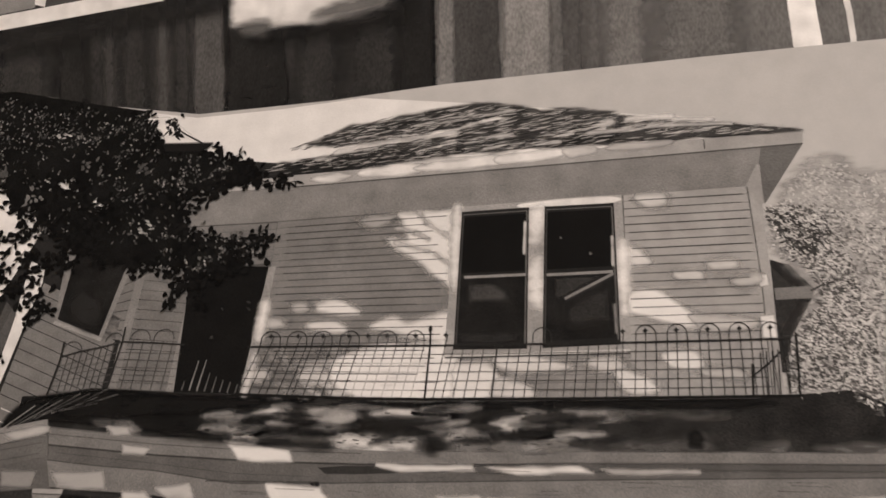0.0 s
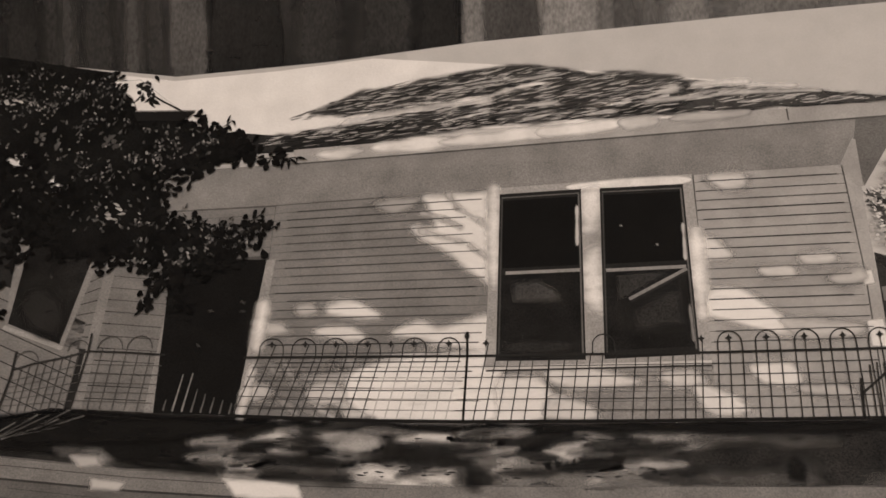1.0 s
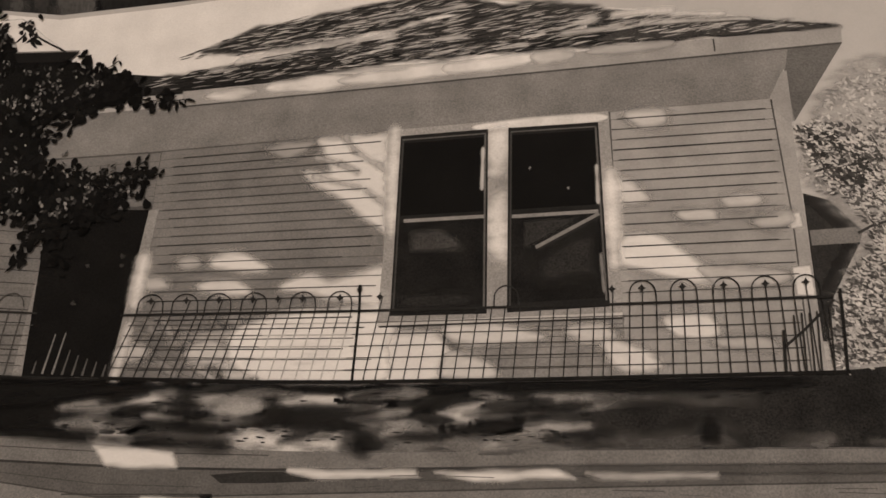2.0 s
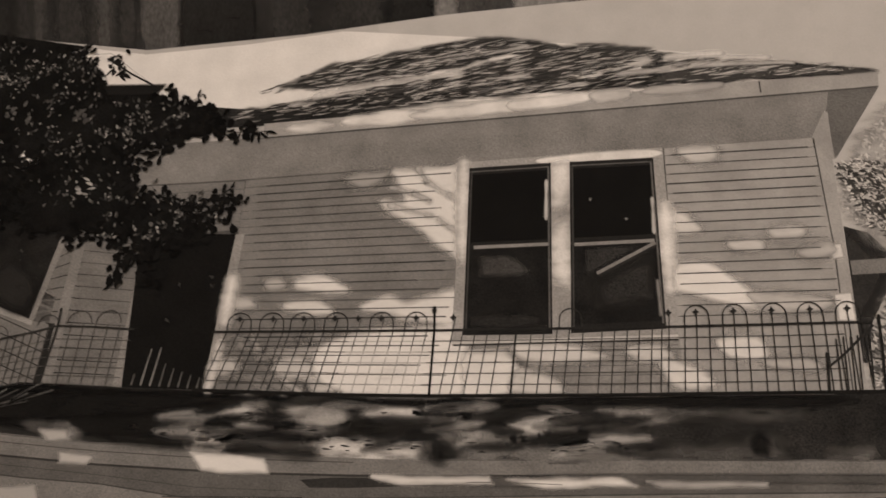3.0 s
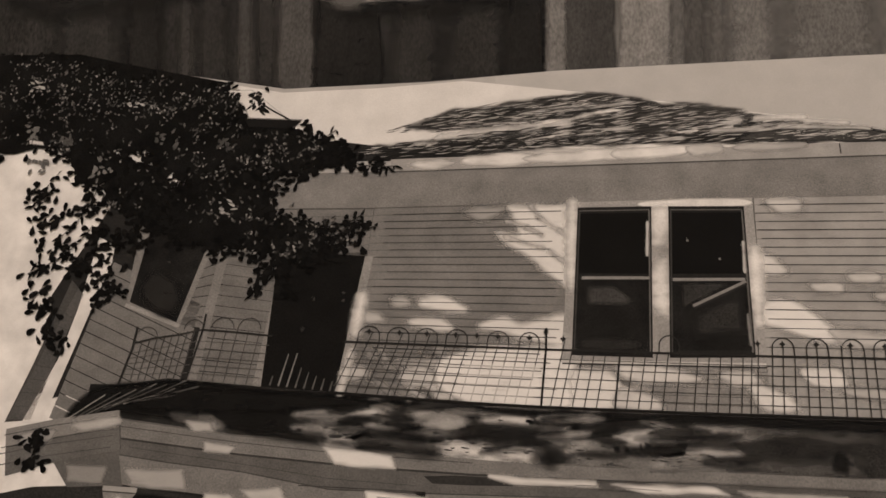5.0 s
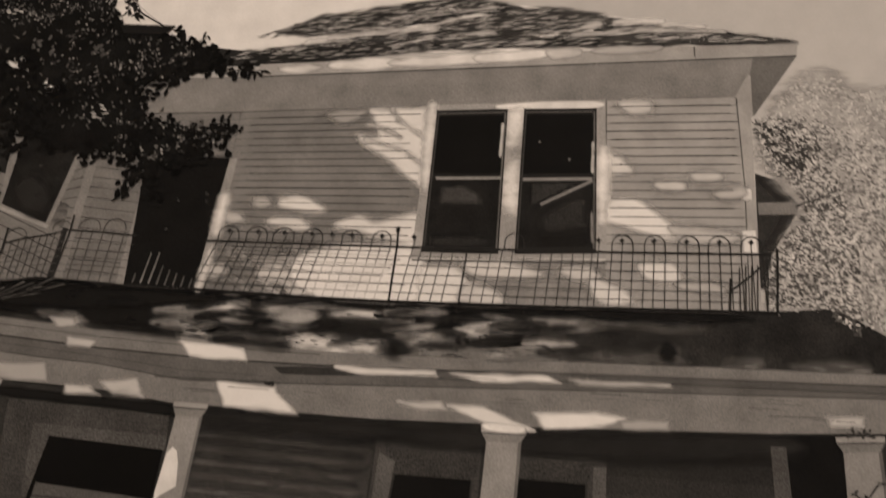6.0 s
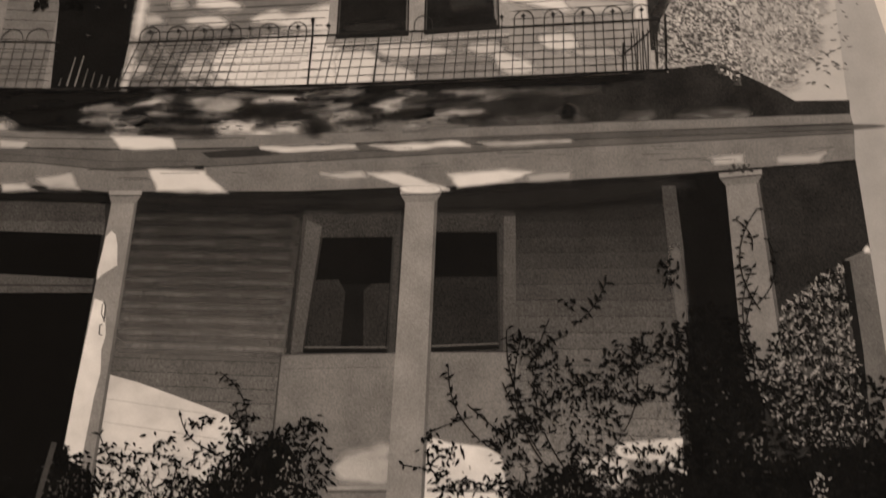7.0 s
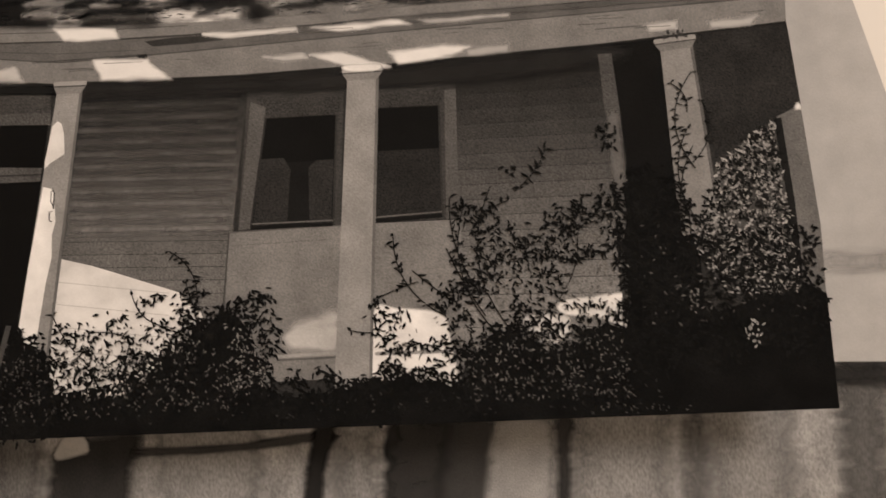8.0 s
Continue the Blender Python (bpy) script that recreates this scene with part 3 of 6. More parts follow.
for k in range(26):
    a = lerp((-89.4, 64.4), (-39.9, 63.1), k / 25)
    a = (a[0], a[1] + rnd.uniform(-6, 7))
    streak(wall, a, (a[0] + rnd.uniform(2, 6), a[1] - rnd.uniform(1, 4)), rnd.uniform(1.0, 2.4), rnd.choice((132, 146, 180, 200)), 6, name="dapple")
# joints that stay dark across the sunlit boards
for k in range(25):
    t = (k + 0.95) / 25
    a = along([(-91.0, 106.7), (-92.3, 57.1)], t)
    b = along([(-40.8, 108.4), (-41.7, 56.1)], t)
    a = lerp(a, b, random.uniform(0.02, 0.12))
    band("board_joint", [a, lerp(a, b, 0.5), lerp(a, b, random.uniform(0.8, 1.0))], rnd.uniform(0.16, 0.27), rnd.choice((50, 62, 74)), 9, wall)
for k in range(24):
    t = (k + 0.96) / 24
    a, b = along([(3.6, 110.6), (3.8, 69.6), (3.8, 56.2)], t), along([(34.9, 111.2), (35.7, 86.3), (36.1, 56.5)], t)
    band("board_joint", [lerp(a, b, random.uniform(0, 0.05)), lerp(a, b, random.uniform(0.9, 1.0))], rnd.uniform(0.16, 0.27), rnd.choice((54, 66, 78)), 9, wall)

# ---- window pair ----
casing = area("window_casing", [(-41.7, 108.8), (3.2, 110.4), (4.1, 69.3), (3.9, 67.9), (-42.0, 67.0), (-42.0, 68.8), (-41.4, 84.0)], 140, 8, house, "light painted window casing, patched with sun")
patch("sun_spot", [(-21.1, 106.6), (-16.5, 107.6), (-17.1, 99.1), (-20.6, 97.6)], 205, 9, casing)
patch("sun_spot", [(-20.9, 91.2), (-17.1, 93.5), (-17.1, 80.3), (-21.1, 81.9)], 205, 9, casing)
patch("sun_spot", [(-21.9, 109.2), (0.2, 110.1), (0.9, 108.0), (-21.1, 107.5)], 205, 9, casing, inset=0.15)
patch("sun_spot", [(1.5, 95.2), (4.3, 95.1), (3.9, 79.1), (1.9, 79.1)], 212, 9, casing)
patch("sun_spot", [(-41.6, 106.8), (-38.9, 107.3), (-39.0, 87.1), (-41.1, 87.2)], 200, 9, casing)
band("sill", [(-42.0, 67.3), (-18.7, 67.5), (3.9, 67.9)], 0.9, 176, 10, casing)
band("sill_shadow", [(-41.7, 66.7), (-18.7, 67.0), (3.9, 67.3)], 0.35, 52, 11, casing)


def sash(outer, rail, label):
    """A sash window: dark frame, two panes, a pale meeting rail."""
    w = area("window", outer, 34, 10, house, label)
    c = lerp(lerp(outer[0], outer[1], 0.5), lerp(outer[2], outer[3], 0.5), 0.5)
    inner = [lerp(p, c, 0.09) for p in outer]
    area("pane", [inner[0], inner[1], lerp(inner[1], inner[2], 0.46), lerp(inner[0], inner[3], 0.46)], 17, 11, w, grain=0.1)
    area("pane", [lerp(inner[0], inner[3], 0.5), lerp(inner[1], inner[2], 0.5), inner[2], inner[3]], 26, 11, w, grain=0.3, blotch=0.4)
    band("meeting_rail", rail, 0.75, 128, 12, w)
    band("frame_edge", [lerp(outer[0], c, 0.05), lerp(outer[1], c, 0.05)], 0.3, 84, 12, w)
    band("frame_edge", [lerp(outer[0], c, 0.06), lerp(outer[3], c, 0.06)], 0.3, 62, 12, w)
    band("frame_edge", [lerp(outer[1], c, 0.06), lerp(outer[2], c, 0.06)], 0.35, 88, 12, w)
    return w


w1 = sash([(-38.9, 107.3), (-20.9, 107.8), (-21.1, 68.8), (-39.6, 68.8)], [(-37.6, 88.3), (-21.6, 88.6)], "tall dark sash window with a torn pale blind")
patch("torn_blind", [(-36.0, 86.2), (-30.7, 86.4), (-27.5, 84.3), (-25.7, 82.1), (-28.9, 81.7), (-35.9, 81.7)], 60, 12, w1, inset=0.25, straight=True, grain=0.3)
patch("pane_haze", [(-36.6, 72.6), (-28.7, 73.4), (-23.7, 72.7), (-23.7, 70.0), (-36.5, 69.9)], 38, 12, w1, inset=0.4, grain=0.4)
streak(w1, (-21.9, 103.4), (-22.1, 94.5), 0.6, 176, 13, name="sun_spot", feather=0.3)
w2 = sash([(-16.8, 107.8), (1.1, 108.0), (1.7, 69.6), (-17.3, 68.9)], [(-16.2, 88.3), (0.4, 88.7)], "tall dark sash window with a slanting stick")
patch("torn_blind", [(-14.2, 87.3), (-3.2, 87.6), (-11.7, 82.6), (-14.0, 81.5)], 46, 12, w2, inset=0.2, straight=True, grain=0.4)
patch("pane_haze", [(-11.7, 79.4), (-0.7, 85.2), (-0.2, 75.5), (-10.4, 74.2)], 42, 12, w2, inset=0.35, straight=True, grain=0.4)
band("stick", [(-11.7, 81.7), (0.5, 88.2)], 0.7, 116, 14, w2)
band("stick_edge", [(-11.4, 81.1), (0.7, 87.6)], 0.5, 40, 13, w2)
streak(w2, (0.4, 98.4), (0.4, 90.5), 0.6, 170, 13, name="sun_spot", feather=0.3)
streak(w2, (0.5, 79.9), (0.8, 72.5), 0.6, 110, 13, name="sun_spot", feather=0.3)
for c in ((-12.6, 98.6), (-5.2, 93.8)):
    spot("light_fleck", c, 0.25, 0.35, 20, 116, 13, w2)

# ---- doorway and the side wing ----
door = area("doorway", [(-114.8, 94.5), (-91.9, 93.2), (-95.3, 57.6), (-113.8, 58.4)], 18, 7, house, "dark open doorway with pale slats at its foot", grain=0.3)
for k, tall in enumerate((0.3, 1.0, 1.05, 0.62, 0.5, 0.42, 0.36, 0.3)):
    foot = lerp((-111.6, 58.8), (-96.6, 57.9), k / 7)
    rise = (-108.1 - -109.5, (-108.1, 66.6)[1] - (-109.5, 58.5)[1])
    band("slat", [(foot[0] + rise[0] * tall, foot[1] + rise[1] * tall), foot], (0.2, 0.42), 118 if k in (1, 2) else 84, 9, door)
for c in ((-144.1, 90.6), (-103.7, 81.3), (-105.5, 73.2), (-96.3, 83.1), (-96.1, 81.0)):
    spot("light_fleck", c, 0.4, 0.6, 60, 52, 9, door)
dcase = area("door_casing", [(-91.9, 93.2), (-89.8, 93.3), (-92.8, 57.4), (-95.3, 57.6)], 130, 7, house)
patch("sun_spot", [(-92.6, 82.2), (-90.3, 82.8), (-90.8, 72.6), (-93.1, 72.7)], 200, 8, dcase)
patch("sun_spot", [(-93.4, 67.2), (-91.8, 68.0), (-92.9, 58.2), (-94.8, 58.2)], 190, 8, dcase)
wing = area("side_wing", [(-174.9, 80.8), (-164.4, 107.0), (-131.0, 107.4), (-113.1, 94.4), (-114.2, 58.1), (-138.1, 59.1), (-157.6, 55.8), (-168.9, 53.0)], 38, 3, house, "shaded clapboard side wing", grain=0.14)
boards(wing, "siding_board", [(-159.7, 90.5), (-166.8, 48.3)], [(-133.3, 79.2), (-136.3, 37.5)], 13, 108, 4, lip=0.24, grain=0.14)
boards(wing, "siding_board", [(-135.9, 95.2), (-137.9, 73.4)], [(-129.2, 100.2), (-130.6, 72.5)], 9, 106, 4, lip=0.2, grain=0.14)
boards(wing, "siding_board", [(-130.3, 102.0), (-129.6, 91.5), (-131.4, 58.8)], [(-113.9, 99.6), (-113.5, 79.4), (-115.0, 58.1)], 15, 106, 4, lip=0.22, grain=0.14)
area("corner_board", [(-130.7, 95.0), (-128.2, 94.9), (-130.6, 58.8), (-133.1, 59.0)], 118, 5, wing)
area("door_trim", [(-113.9, 89.4), (-111.9, 89.3), (-113.7, 58.3), (-116.0, 58.4)], 124, 6, wing)
area("shaded_strip", [(-170.2, 85.1), (-166.2, 81.3), (-171.1, 47.7), (-178.4, 46.9), (-174.8, 62.2)], 66, 5, wing, grain=0.2)
area("sunlit_edge", [(-165.5, 97.6), (-160.5, 95.2), (-160.2, 90.5), (-164.6, 67.3), (-168.5, 47.1), (-173.8, 47.0), (-168.3, 63.7), (-166.5, 76.8)], 206, 6, wing, grain=0.05)
boards(wing, "strip_board", [(-167.8, 82.8), (-178.1, 47.4)], [(-165.9, 81.0), (-171.6, 47.6)], 10, 78, 6, lip=0.2)
sidewin = area("window", [(-154.4, 101.2), (-131.7, 100.3), (-137.8, 73.1), (-153.6, 78.7)], 118, 6, house, "side window with a pale frame")
area("pane", [(-151.4, 99.3), (-133.5, 100.4), (-138.8, 74.2), (-152.6, 79.3)], 28, 7, sidewin, grain=0.3, blotch=0.5)
patch("pane_haze", [(-150.6, 83.6), (-146.5, 88.6), (-139.2, 83.3), (-140.1, 75.9), (-147.7, 78.5)], 34, 8, sidewin, feather=2.0)
band("sill", [(-153.6, 78.5), (-137.8, 73.1)], 1.0, 140, 8, sidewin)

# ---- neighbouring house and pale tree ----
neighbour = area("neighbour_house", [(38.1, 90.7), (42.6, 89.1), (47.6, 82.7), (46.8, 80.5), (41.0, 70.4), (39.1, 62.2), (38.1, 62.2)], 46, 4, house, "dark gable of a neighbouring house behind a tree", grain=0.25)
area("gable_band", [(38.4, 83.2), (46.9, 83.6), (47.6, 82.7), (46.8, 80.5), (38.5, 80.2)], 112, 5, neighbour)
tree_zone = [(42.8, 107.5), (48.3, 115.3), (56.7, 117.7), (65.7, 106.4), (58.4, 112.7), (77.1, 111.7), (81.7, 89.5), (77.6, 64.7), (71.1, 53.6), (66.7, 51.6), (54.0, 58.6), (40.2, 56.8), (41.8, 69.0), (47.9, 81.6), (39.7, 93.7), (38.9, 99.9)]
pale_tree = patch("pale_tree", tree_zone, 158, 4, house, feather=3.5, rough=1.6, label="pale sunlit tree with fine mottled foliage", grain=0.2, blotch=0.25)
crown = [(38.9, 99.9), (44.8, 104.2), (51.8, 105.3), (64.7, 98.7), (76.3, 99.2), (81.1, 89.5), (77.0, 64.7), (71.1, 53.6), (66.7, 51.6), (54.0, 58.6), (40.2, 56.8), (41.8, 69.0), (47.9, 81.6), (39.7, 93.7)]
heart = [(38.0, 104.5), (44.6, 105.7), (52.0, 101.5), (56.2, 92.9), (58.5, 81.2), (60.3, 67.3), (59.0, 51.5), (51.8, 58.0), (39.7, 58.1), (40.9, 70.3), (47.2, 81.5), (43.1, 91.9)]
gable = [(38.1, 91.4), (43.6, 90.1), (48.1, 83.2), (46.8, 77.9), (42.8, 73.8), (39.8, 68.9), (35.7, 69.0)]
open_air = lambda zone, n, seed: [q for q in scatter(zone, n, seed) if not inside(q, gable) and not inside((q[0] - 1.5, q[1]), gable)]
leaves("foliage", open_air(tree_zone, 2300, 12), 1.3, 0.5, (0, 360), 5, 176, pale_tree, seed=12, vary=0.2)
leaves("foliage", open_air(tree_zone, 1700, 15), 1.2, 0.45, (100, 200), 5, 136, pale_tree, seed=15, vary=0.25)
leaves("foliage", open_air(crown, 1900, 11), 1.3, 0.5, (100, 200), 5, 104, pale_tree, seed=11, vary=0.35)
leaves("foliage", open_air(heart, 1800, 13), 1.3, 0.5, (100, 200), 6, 76, pale_tree, seed=13, vary=0.4)
leaves("foliage", open_air(heart, 1000, 16), 1.2, 0.42, (100, 200), 7, 182, pale_tree, seed=16, vary=0.2)
leaves("foliage", open_air([(38.0, 104.2), (46.9, 102.5), (52.7, 96.1), (48.0, 88.8), (42.1, 95.0)], 110, 17), 1.9, 0.8, (100, 200), 7, 56, pale_tree, seed=17, vary=0.4)
edge = [(x + 9 * (random.random() - 0.5), y) for x, y in scatter([(64.8, 51.6), (73.3, 64.7), (80.7, 92.6), (85.0, 83.4), (81.3, 57.6), (75.8, 50.8)], 120, 14)]
leaves("foliage", edge, 1.6, 0.45, (-50, 30), 6, 104, pale_tree, seed=14, vary=0.4)
band("bare_twig", [(46.7, 82.3), (49.4, 83.7), (52.0, 84.4)], 0.5, 60, 9, pale_tree)
band("bare_twig", [(50.6, 80.1), (52.6, 78.6), (54.1, 75.7)], 0.5, 190, 9, pale_tree)

# ---- balcony railing ----
railing = tagged(new("railing"), "thin wrought-iron balcony railing with hoops")
railing.parent = house
RAIL = [(-94.6, 70.3), (-45.6, 69.9), (1.8, 69.9), (40.9, 70.3)]
FOOT = [(-97.5, 57.6), (-65.5, 56.4), (-46.3, 56.1), (-11.9, 56.1), (31.5, 56.5), (42.0, 56.6)]
HEAD = [(-95.2, 74.3), (-45.8, 73.7), (2.0, 74.0), (41.4, 74.3)]
IRON = 40


def foot_of(p):
    """The foot of an upright: those at the far end lean, as the print shows them."""
    share = (p[0] - RAIL[0][0]) / (RAIL[-1][0] - RAIL[0][0])
    return at_x(FOOT, p[0] - 4.6 + 5.2 * share)


def baluster(x, tall, thick=0.21):
    top = at_x(RAIL, x)
    f = foot_of(top)
    up = (x + (top[0] - f[0]) * 0.2, top[1] + tall)
    if -63.0 < x < -47.0:
        # the print is burnt out here, only the upper part of the bar shows
        band("baluster", [lerp(top, f, 0.3), f], thick, 164, 16, railing, grain=0.3)
        return band("baluster", [up, top, lerp(top, f, 0.3)], thick, 72, 16, railing, grain=0.3)
    return band("baluster", [up, top, f], thick, IRON, 16, railing, grain=0.3)


def hoop(x0, x1):
    a, b = at_x(RAIL, x0), at_x(RAIL, x1)
    pts = [lerp(a, b, 0.5 - 0.5 * math.cos(k * math.pi / 10)) for k in range(11)]
    rise = at_x(HEAD, (x0 + x1) / 2)[1] - a[1]
    arc = [(x, y + rise * (0.45 + 0.62 * math.sin(k * math.pi / 10)) if 0 < k < 10 else y + rise * 0.3) for k, (x, y) in enumerate(pts)]
    return band("hoop", [a] + arc + [b], 0.25, IRON, 16, railing, grain=0.3)


def finial(x):
    p = at_x(RAIL, x)
    rise = at_x(HEAD, x)[1] - p[1]
    pts = [(p[0] + math.cos(k * math.pi / 4) * (0.75 if k % 2 == 0 else 0.4), p[1] + rise * 0.72 + math.sin(k * math.pi / 4) * (0.85 if k % 2 == 0 else 0.4)) for k in range(8)]
    area("finial", pts, IRON, 17, railing)
    baluster(x, rise * 0.7)


X_OF = lambda px: RAIL[0][0] + (RAIL[-1][0] - RAIL[0][0]) * px
SPAN = [-91.2, -88.5, -85.8, -83.9, -81.0, -78.5, -77.0, -74.2, -71.6, -69.5, -67.2, -64.3, -59.5, -57.1, -54.4, -51.9, -49.6, -47.2]
for k in range(0, 18, 3):
    hoop(SPAN[k], SPAN[k + 2])
    baluster(SPAN[k], 0.2)
    finial(SPAN[k + 1])
    baluster(SPAN[k + 2], 0.2)
for x in (-62.1, -41.7, 2.2):
    finial(x)
band("post", [(-45.7, 75.2), (-45.6, 69.9), (-46.3, 56.1)], 0.5, 30, 18, railing)
spot("post_knob", (-45.7, 74.3), 0.5, 0.7, 0, 26, 18, railing, inset=0.2)
band("post", [(-28.5, 69.8), (-29.7, 56.0)], 0.4, 36, 18, railing)
for x in (-39.5, -36.9, -34.3, -31.7, -25.3, -22.7, -20.1, -17.6, -14.8, -11.0, -8.5, -6.0, -3.6, -1.1, 0.8):
    baluster(x, 0.3)
hoop(-19.7, -15.1)
RIGHT = [5.3, 7.6, 10.1, 12.7, 14.9, 17.4, 20.2, 22.2, 25.0, 27.0, 29.5, 31.9, 34.2, 36.5, 38.9]
for k in range(0, 15, 3):
    hoop(RIGHT[k], RIGHT[k + 2])
    baluster(RIGHT[k], 0.2)
    finial(RIGHT[k + 1])
    baluster(RIGHT[k + 2], 0.2)
band("rail", RAIL, 0.5, 36, 18, railing)
band("foot_rail", FOOT, 0.7, 26, 18, railing)
for k in range(1, 6):
    t = k / 6
    for shares, tone in (((0.02, 0.12, 0.23), 76), ((0.23, 0.3, 0.36), 170), ((0.36, 0.5, 0.65, 0.8, 0.95), 72)):
        band("wire", [lerp(at_x(RAIL, X_OF(u)), foot_of(at_x(RAIL, X_OF(u))), t) for u in shares], 0.17, tone, 15, railing)
# the return at the far corner
band("rail", [(31.5, 61.2), (35.3, 64.3), (40.9, 69.7)], 0.5, 40, 18, railing)
band("post", [(31.7, 64.3), (31.3, 56.3)], 0.5, 36, 18, railing)
band("post", [(42.1, 71.8), (41.9, 64.9), (41.5, 56.6)], 0.5, 32, 18, railing)
for a, b in (((33.7, 67.0), (33.6, 56.3)), ((35.1, 67.4), (34.8, 56.3)), ((36.4, 67.4), (36.1, 56.3)), ((37.7, 67.7), (37.3, 56.3)), ((40.0, 68.7), (39.4, 56.3))):
    band("baluster", [a, lerp(a, b, 0.5), b], 0.28, 44, 17, railing)
# the near part by the wing
band("rail", [(-149.0, 68.1), (-143.9, 69.6), (-137.3, 70.8), (-131.2, 72.3)], 0.45, 44, 18, railing)
band("rail", [(-131.2, 72.3), (-122.4, 71.9), (-112.8, 71.2)], 0.42, 40, 18, railing)
band("post", [(-131.1, 76.5), (-131.2, 72.3), (-133.1, 59.1)], 0.5, 40, 18, railing)
band("post", [(-148.7, 72.6), (-148.8, 67.1), (-150.5, 57.3)], 0.6, 40, 18, railing)
for k in range(1, 9):
    a, b = lerp((-148.5, 68.7), (-131.3, 72.7), k / 9), lerp((-149.4, 58.6), (-132.8, 59.1), k / 9)
    band("baluster", [a, b], 0.24, 66, 17, railing)
for k in range(1, 6):
    a, b = lerp((-130.8, 73.3), (-113.3, 72.0), k / 6), lerp((-132.1, 58.8), (-114.7, 58.4), k / 6)
    band("baluster", [a, b], 0.22, 74, 17, railing)
    c, d = lerp((-131.4, 71.4), (-132.8, 59.1), k / 6), lerp((-113.0, 70.8), (-114.7, 58.4), k / 6)
    band("wire", [c, d], 0.16, 78, 15, railing)
    c2 = lerp((-148.8, 67.1), (-149.8, 58.6), k / 6)
    band("wire", [c2, c], 0.16, 78, 15, railing)
for c, r in (((-145.8, 70.6), 3.0), ((-133.6, 73.3), 2.6), ((-126.1, 73.7), 3.0), ((-119.1, 73.7), 3.0)):
    arc = [(c[0] + math.cos(k * math.pi / 8) * r, c[1] - 1 + math.sin(k * math.pi / 8) * r) for k in range(9)]
    band("hoop", arc, 0.24, 66, 17, railing)

# ---- porch roof and beam ----
porch_roof = area("porch_roof", [(-158.1, 51.2), (-158.0, 57.4), (-148.7, 57.6), (-138.2, 59.6), (-65.5, 56.1), (-46.3, 55.8), (-11.9, 55.7), (31.4, 56.1), (54.0, 58.1), (66.6, 50.5), (70.6, 47.5), (82.9, 47.2), (82.7, 43.7), (3.3, 43.7), (-45.8, 43.2), (-87.7, 44.5), (-110.5, 46.2), (-117.3, 46.2), (-148.0, 49.0), (-149.3, 49.7)], 36, 6, house, "dark mossy porch roof flecked with sun", grain=0.35, blotch=0.45)
patch("roof_shade", [(-162.0, 48.2), (-156.4, 56.0), (-136.9, 59.1), (-115.6, 57.8), (-85.9, 56.1), (-96.1, 52.4), (-100.8, 47.0), (-130.8, 48.9), (-148.1, 50.6)], 20, 7, porch_roof, feather=1.0, rough=1.0, grain=0.35)
for k in range(5):
    a, b = lerp((-162.7, 47.7), (-152.5, 51.1), k / 4), lerp((-153.3, 54.8), (-137.8, 58.0), k / 4)
    band("straw", [a, lerp(a, b, 0.5 + 0.1 * (k % 3)), b], 0.28, (130, 70, 96, 56, 66)[k], 11, porch_roof)


def wisp(sheet, a, b, width, tone, layer, name, feather):
    """A soft spindle of shade or sun, pointed at both ends."""
    dx, dy = b[0] - a[0], b[1] - a[1]
    d = math.hypot(dx, dy)
    nx, ny = -dy / d * width / 2, dx / d * width / 2
    mid = [(lerp(a, b, u), w) for u, w in ((0.25, 0.7), (0.5, 1.0), (0.75, 0.65))]
    ring = [a] + [(q[0] + nx * w, q[1] + ny * w) for q, w in mid] + [b] + [(q[0] - nx * w, q[1] - ny * w) for q, w in reversed(mid)]
    return patch(name, ring, tone, layer, sheet, feather=feather, rough=0.6, grain=0.2)


def roof_sun(pts, tone):
    """A blurred fleck of sun on the porch roof."""
    patch("sun_spot", pts, tone + 12, 8, porch_roof, feather=2.2, rough=2.0, grain=0.2, blotch=0.18)


roof_sun([(-91.9, 51.9), (-88.0, 54.4), (-84.0, 55.7), (-81.1, 52.9), (-79.0, 50.3), (-85.5, 49.6), (-90.1, 50.2)], 172)
roof_sun([(-103.5, 52.0), (-98.3, 53.2), (-91.6, 52.2), (-94.2, 50.7), (-101.0, 51.0)], 104)
roof_sun([(-80.6, 54.1), (-71.1, 54.2), (-61.9, 53.6), (-61.7, 50.8), (-67.7, 49.9), (-76.7, 51.3)], 136)
roof_sun([(-59.6, 53.3), (-53.6, 54.6), (-41.6, 55.0), (-40.3, 51.8), (-47.6, 50.6), (-54.7, 50.2), (-59.4, 47.8), (-61.8, 49.1)], 166)
roof_sun([(-76.8, 49.6), (-64.8, 50.1), (-61.4, 48.0), (-67.4, 46.8), (-74.4, 47.3)], 118)
roof_sun([(-96.7, 47.0), (-91.3, 47.6), (-89.3, 46.0), (-92.4, 45.0), (-95.8, 45.3)], 204)
roof_sun([(-70.0, 46.5), (-53.0, 46.3), (-46.8, 45.7), (-47.5, 43.8), (-58.5, 43.7), (-67.2, 44.9)], 186)
roof_sun([(-87.3, 47.4), (-73.3, 46.9), (-69.6, 45.7), (-79.0, 45.4)], 118)
roof_sun([(-104.1, 49.1), (-97.8, 50.3), (-93.9, 48.8), (-100.5, 47.7)], 116)
roof_sun([(-129.6, 49.6), (-124.3, 48.9), (-121.7, 46.9), (-128.0, 47.4)], 128)
roof_sun([(-134.5, 51.1), (-127.7, 51.1), (-125.4, 49.8), (-132.6, 49.8)], 76)
